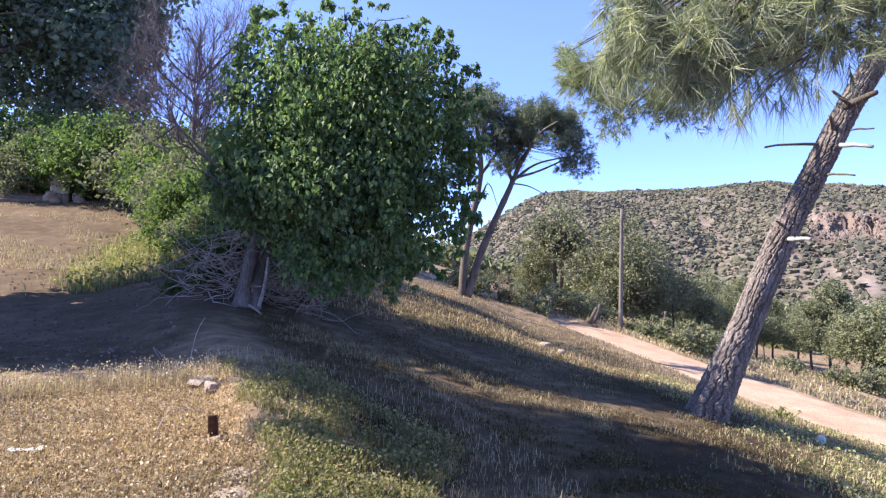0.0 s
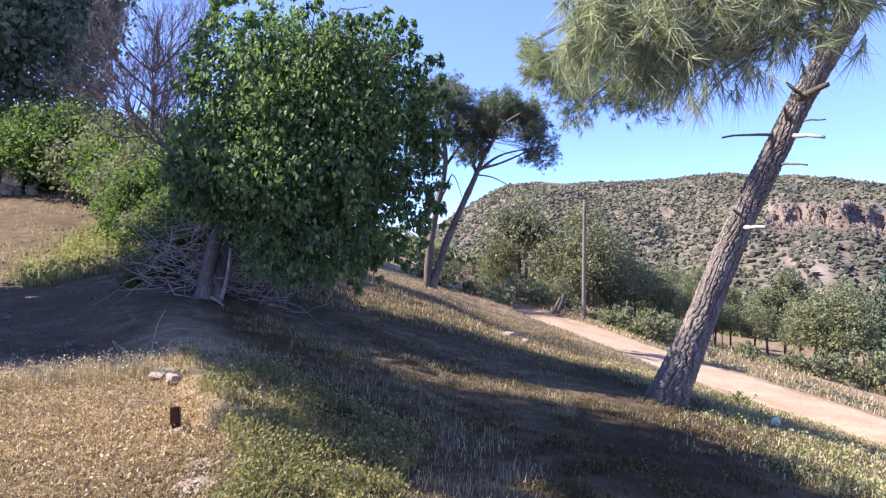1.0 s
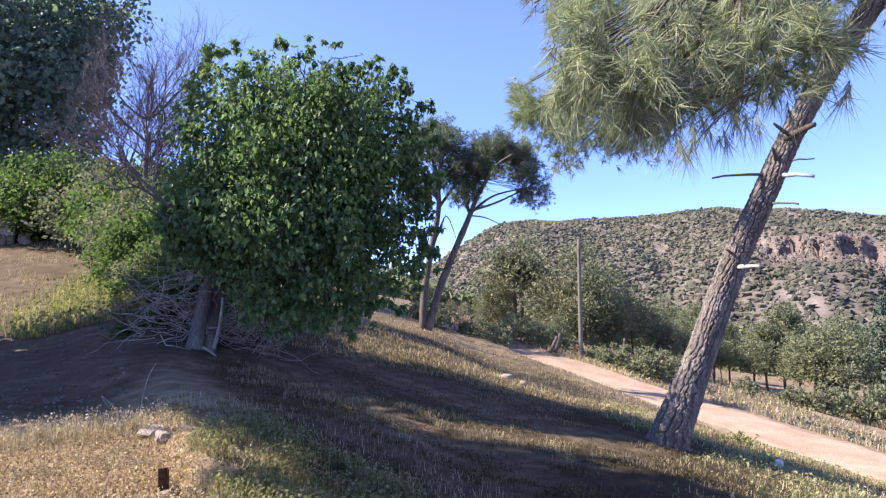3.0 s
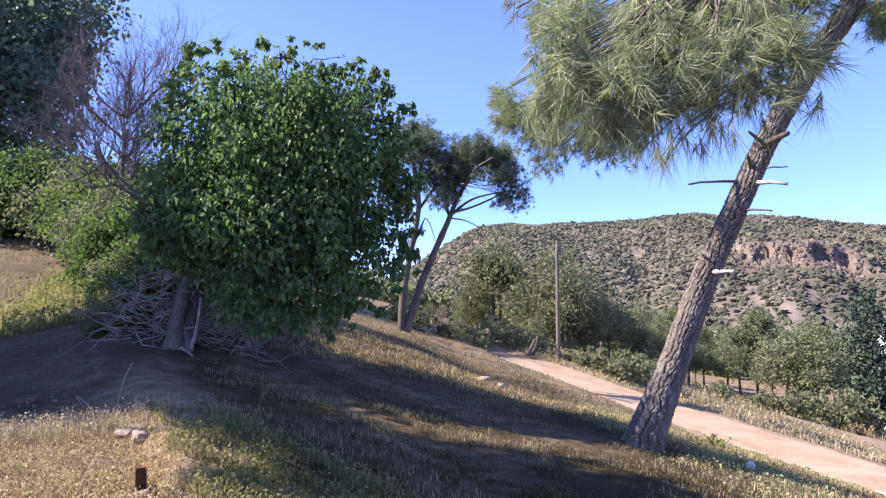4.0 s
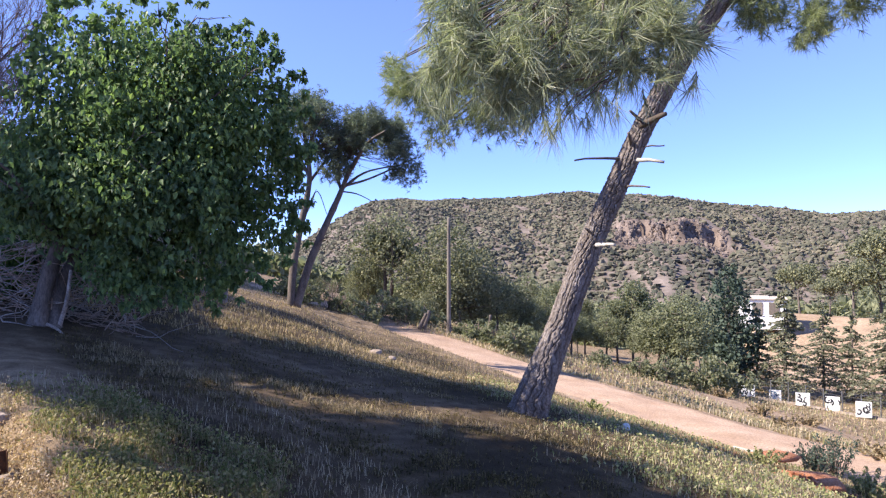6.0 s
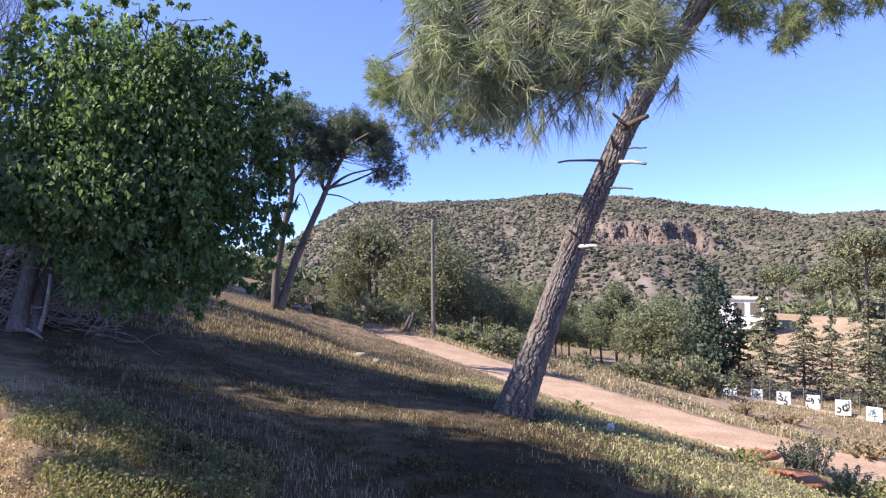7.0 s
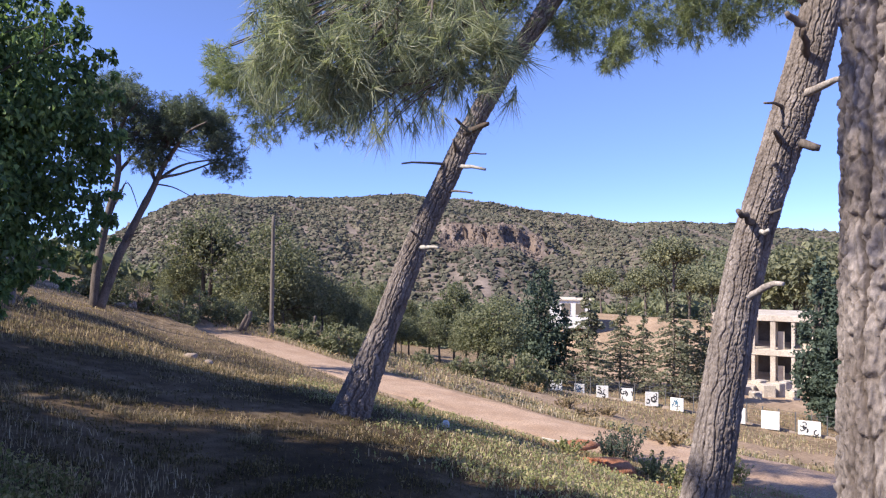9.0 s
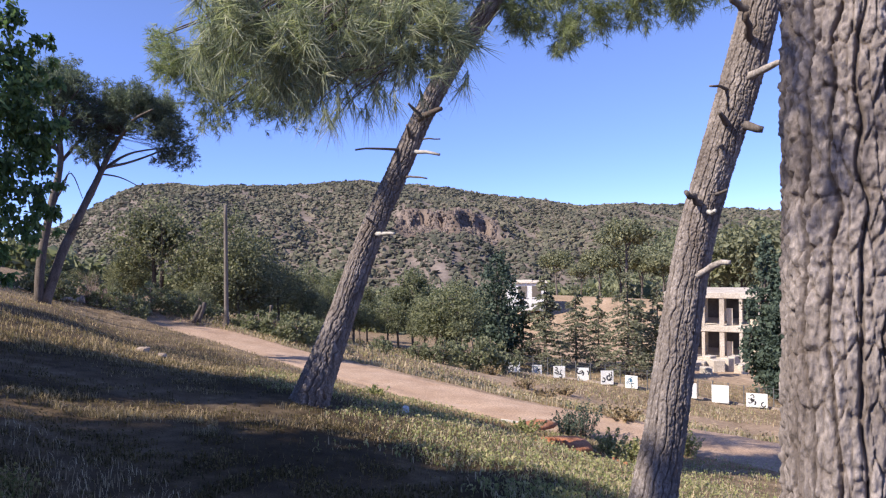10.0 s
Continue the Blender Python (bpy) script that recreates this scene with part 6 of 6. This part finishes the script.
    inside = lambda x, y: (x < edge_x(y) + 0.03) & (y < 5.8 + 0.25 * np.sin(2.1 * x) + 0.15 * np.sin(5.3 * x))
    specks("seed_heads", "bristly dry seed heads over the terrace", strew(26000, (-42, -8), 3.0, 6.7, inside, rng), 0.0, 0.06, 0.021, G_TERRACE)
    specks("seed_heads", "seed heads along the terrace rim", crest[:1600] + rng.normal(size=(1600, 2)) * 0.03, 0.06, 0.17, 0.02, G_DRY)
    specks("weed_leaves", "small green leaves of weeds on the bank", bank[:10000] + rng.normal(size=(10000, 2)) * 0.04, 0.0, 0.12, 0.026, G_BANK)
    specks("weed_leaves", "small leaves of weeds on the slope, darkened for tree shade", slope[:16000], 0.0, 0.05, 0.024, G_SHADED)
    specks("weed_leaves", "small green leaves of weeds above the road", right[:12000], 0.0, 0.09, 0.04, G_GREEN)
    specks("weed_leaves", "rough leaves of weeds beyond the road", verge[:9000], 0.0, 0.25, 0.1, G_MIX)
    tall = strew(7000, (12, 50), 18, 34, lambda x, y: (x > road_x(y) + 1.6) & (x < road_x(y) + 4.5), rng)
    add("dry_grass", "tall dry grass along the far side of the road", tall, 0.2, 0.009, G_DRY, 0.9)
    drive = strew(14000, (-42, -12), 8.5, 27, lambda x, y: (y > 13) * (patch(x, y, 0.6) > 0.5), rng)
    add("dry_grass", "dry golden grass beside the drive", drive, 0.09, 0.005, G_DRY, 0.8)
    fringe = strew(9000, (-34, -15.5), 12.3, 20, lambda x, y: (x < edge_x(y) + 0.6) * ease(x - edge_x(y), -2.8, -0.6) * (0.15 + 0.85 * (patch(x, y, 0.9) > 0.45)), rng)
    add("grass", "tall yellow-green grass along the edge of the drive", fringe, 0.22, 0.006, G_GREEN, 0.8)
    specks("weed_leaves", "leaves of tall weeds along the drive", fringe[:7000], 0.0, 0.3, 0.06, G_BANK)


all_grass()


# ---- scrub on the hill ----
def hill_scrub():
    rng = np.random.default_rng(211)
    bm = bmesh.new()
    bmesh.ops.create_icosphere(bm, subdivisions=1, radius=1.0)
    B = np.array([v.co for v in bm.verts])
    F = np.array([[v.index for v in f.verts] for f in bm.faces])
    bm.free()

    def cover(name, label, az, r, radius, mat, kind="scrub"):
        n = len(az)
        x, y = r * np.sin(np.radians(az)), r * np.cos(np.radians(az))
        z = height(x, y)
        V = B[None] * (1 + 0.4 * rng.normal(size=(n, 12, 1))) * np.stack([radius, radius, radius * 0.75], 1)[:, None]
        V = V + np.stack([x, y, z + radius * 0.35], 1)[:, None]
        alone(name, (V.reshape(-1, 3), (np.arange(n)[:, None, None] * 12 + F).reshape(-1, 3)), mat, label, kind, kind="stuff")
    n = 2600
    cover("gravel", "loose grey-brown pebbles over the dusty drive", rng.uniform(-44, -21, n), 7.2 * 2.6 ** rng.random(n), 0.006 + 0.018 * rng.random(n) ** 3, REDROCK, "gravel")
    n = 52000
    az, r = rng.uniform(-3, 64, n), 165 + 300 * rng.random(n) ** 0.85
    bare = np.sin(az * 0.9 + 3 * np.sin(r * 0.02)) * np.sin(r * 0.045 + 2 * np.sin(az * 0.5)) + 0.5 * np.sin(az * 3.1 + r * 0.11)
    cliff = (np.abs(az - 32.4) < 4.4) & (r > 244) & (r < 272) & (rng.random(n) < 0.85)
    ok = (bare < 0.5 + 0.9 * rng.random(n)) & ~cliff
    cover("hill_scrub", "dark green scrub dotted over the rocky hillside", az[ok], r[ok], 0.38 + 0.8 * rng.random(ok.sum()) ** 2.4, L_SCRUB)
    n = 900
    cover("hill_scrub", "small trees along the hill crest", rng.uniform(-1, 60, n), rng.uniform(452, 474, n), 1.0 + 1.6 * rng.random(n) ** 2, L_SCRUB)
    def wood(name, label, az, r, radius, mat):
        n, k = len(az), 30
        x, y = r * np.sin(np.radians(az)), r * np.cos(np.radians(az))
        c = np.stack([x, y, height(x, y) + radius * 0.5], 1)
        d = unit(rng.normal(size=(n, k, 3)))
        P = c[:, None] + d * (radius[:, None, None] * (0.6 + 0.45 * rng.random((n, k, 1)))) * [1, 1, 0.8]
        alone(name, bits(P.reshape(-1, 3), 1.15, rng), mat, label, "woods", kind="stuff")
    n = 2400
    az = 36 + 28 * rng.random(n) ** 0.7
    r = 112 + 190 * rng.random(n)
    ok = r < 112 + (az - 34) * 9
    wood("pine_woods", "green pine woods on the lower hillside", az[ok], r[ok], 1.6 + 1.6 * rng.random(ok.sum()), L_OLIVE)
    n = 1500
    az, r = rng.uniform(-4, 36, n), 72 + 110 * rng.random(n)
    wood("pine_woods", "olive-green woods in the valley", az, r, 1.3 + 1.4 * rng.random(n), L_OLIVE)
    # broken rock of the cliff and loose blocks
    n = 1300
    az, r = 32.4 + rng.uniform(-4.2, 4.2, n), 259 + rng.normal(size=n) * 4
    x, y = r * np.sin(np.radians(az)), r * np.cos(np.radians(az))
    size = 0.28 + 0.6 * rng.random(n) ** 2
    V = B[None] * (1 + 0.25 * rng.normal(size=(n, 12, 1))) * np.stack([size, size, size * 1.4], 1)[:, None] + np.stack([x, y, height(x, y)], 1)[:, None]
    alone("cliff_rocks", (V.reshape(-1, 3), (np.arange(n)[:, None, None] * 12 + F).reshape(-1, 3)), REDROCK, "broken reddish rock of a small cliff", "rock", kind="stuff")


hill_scrub()
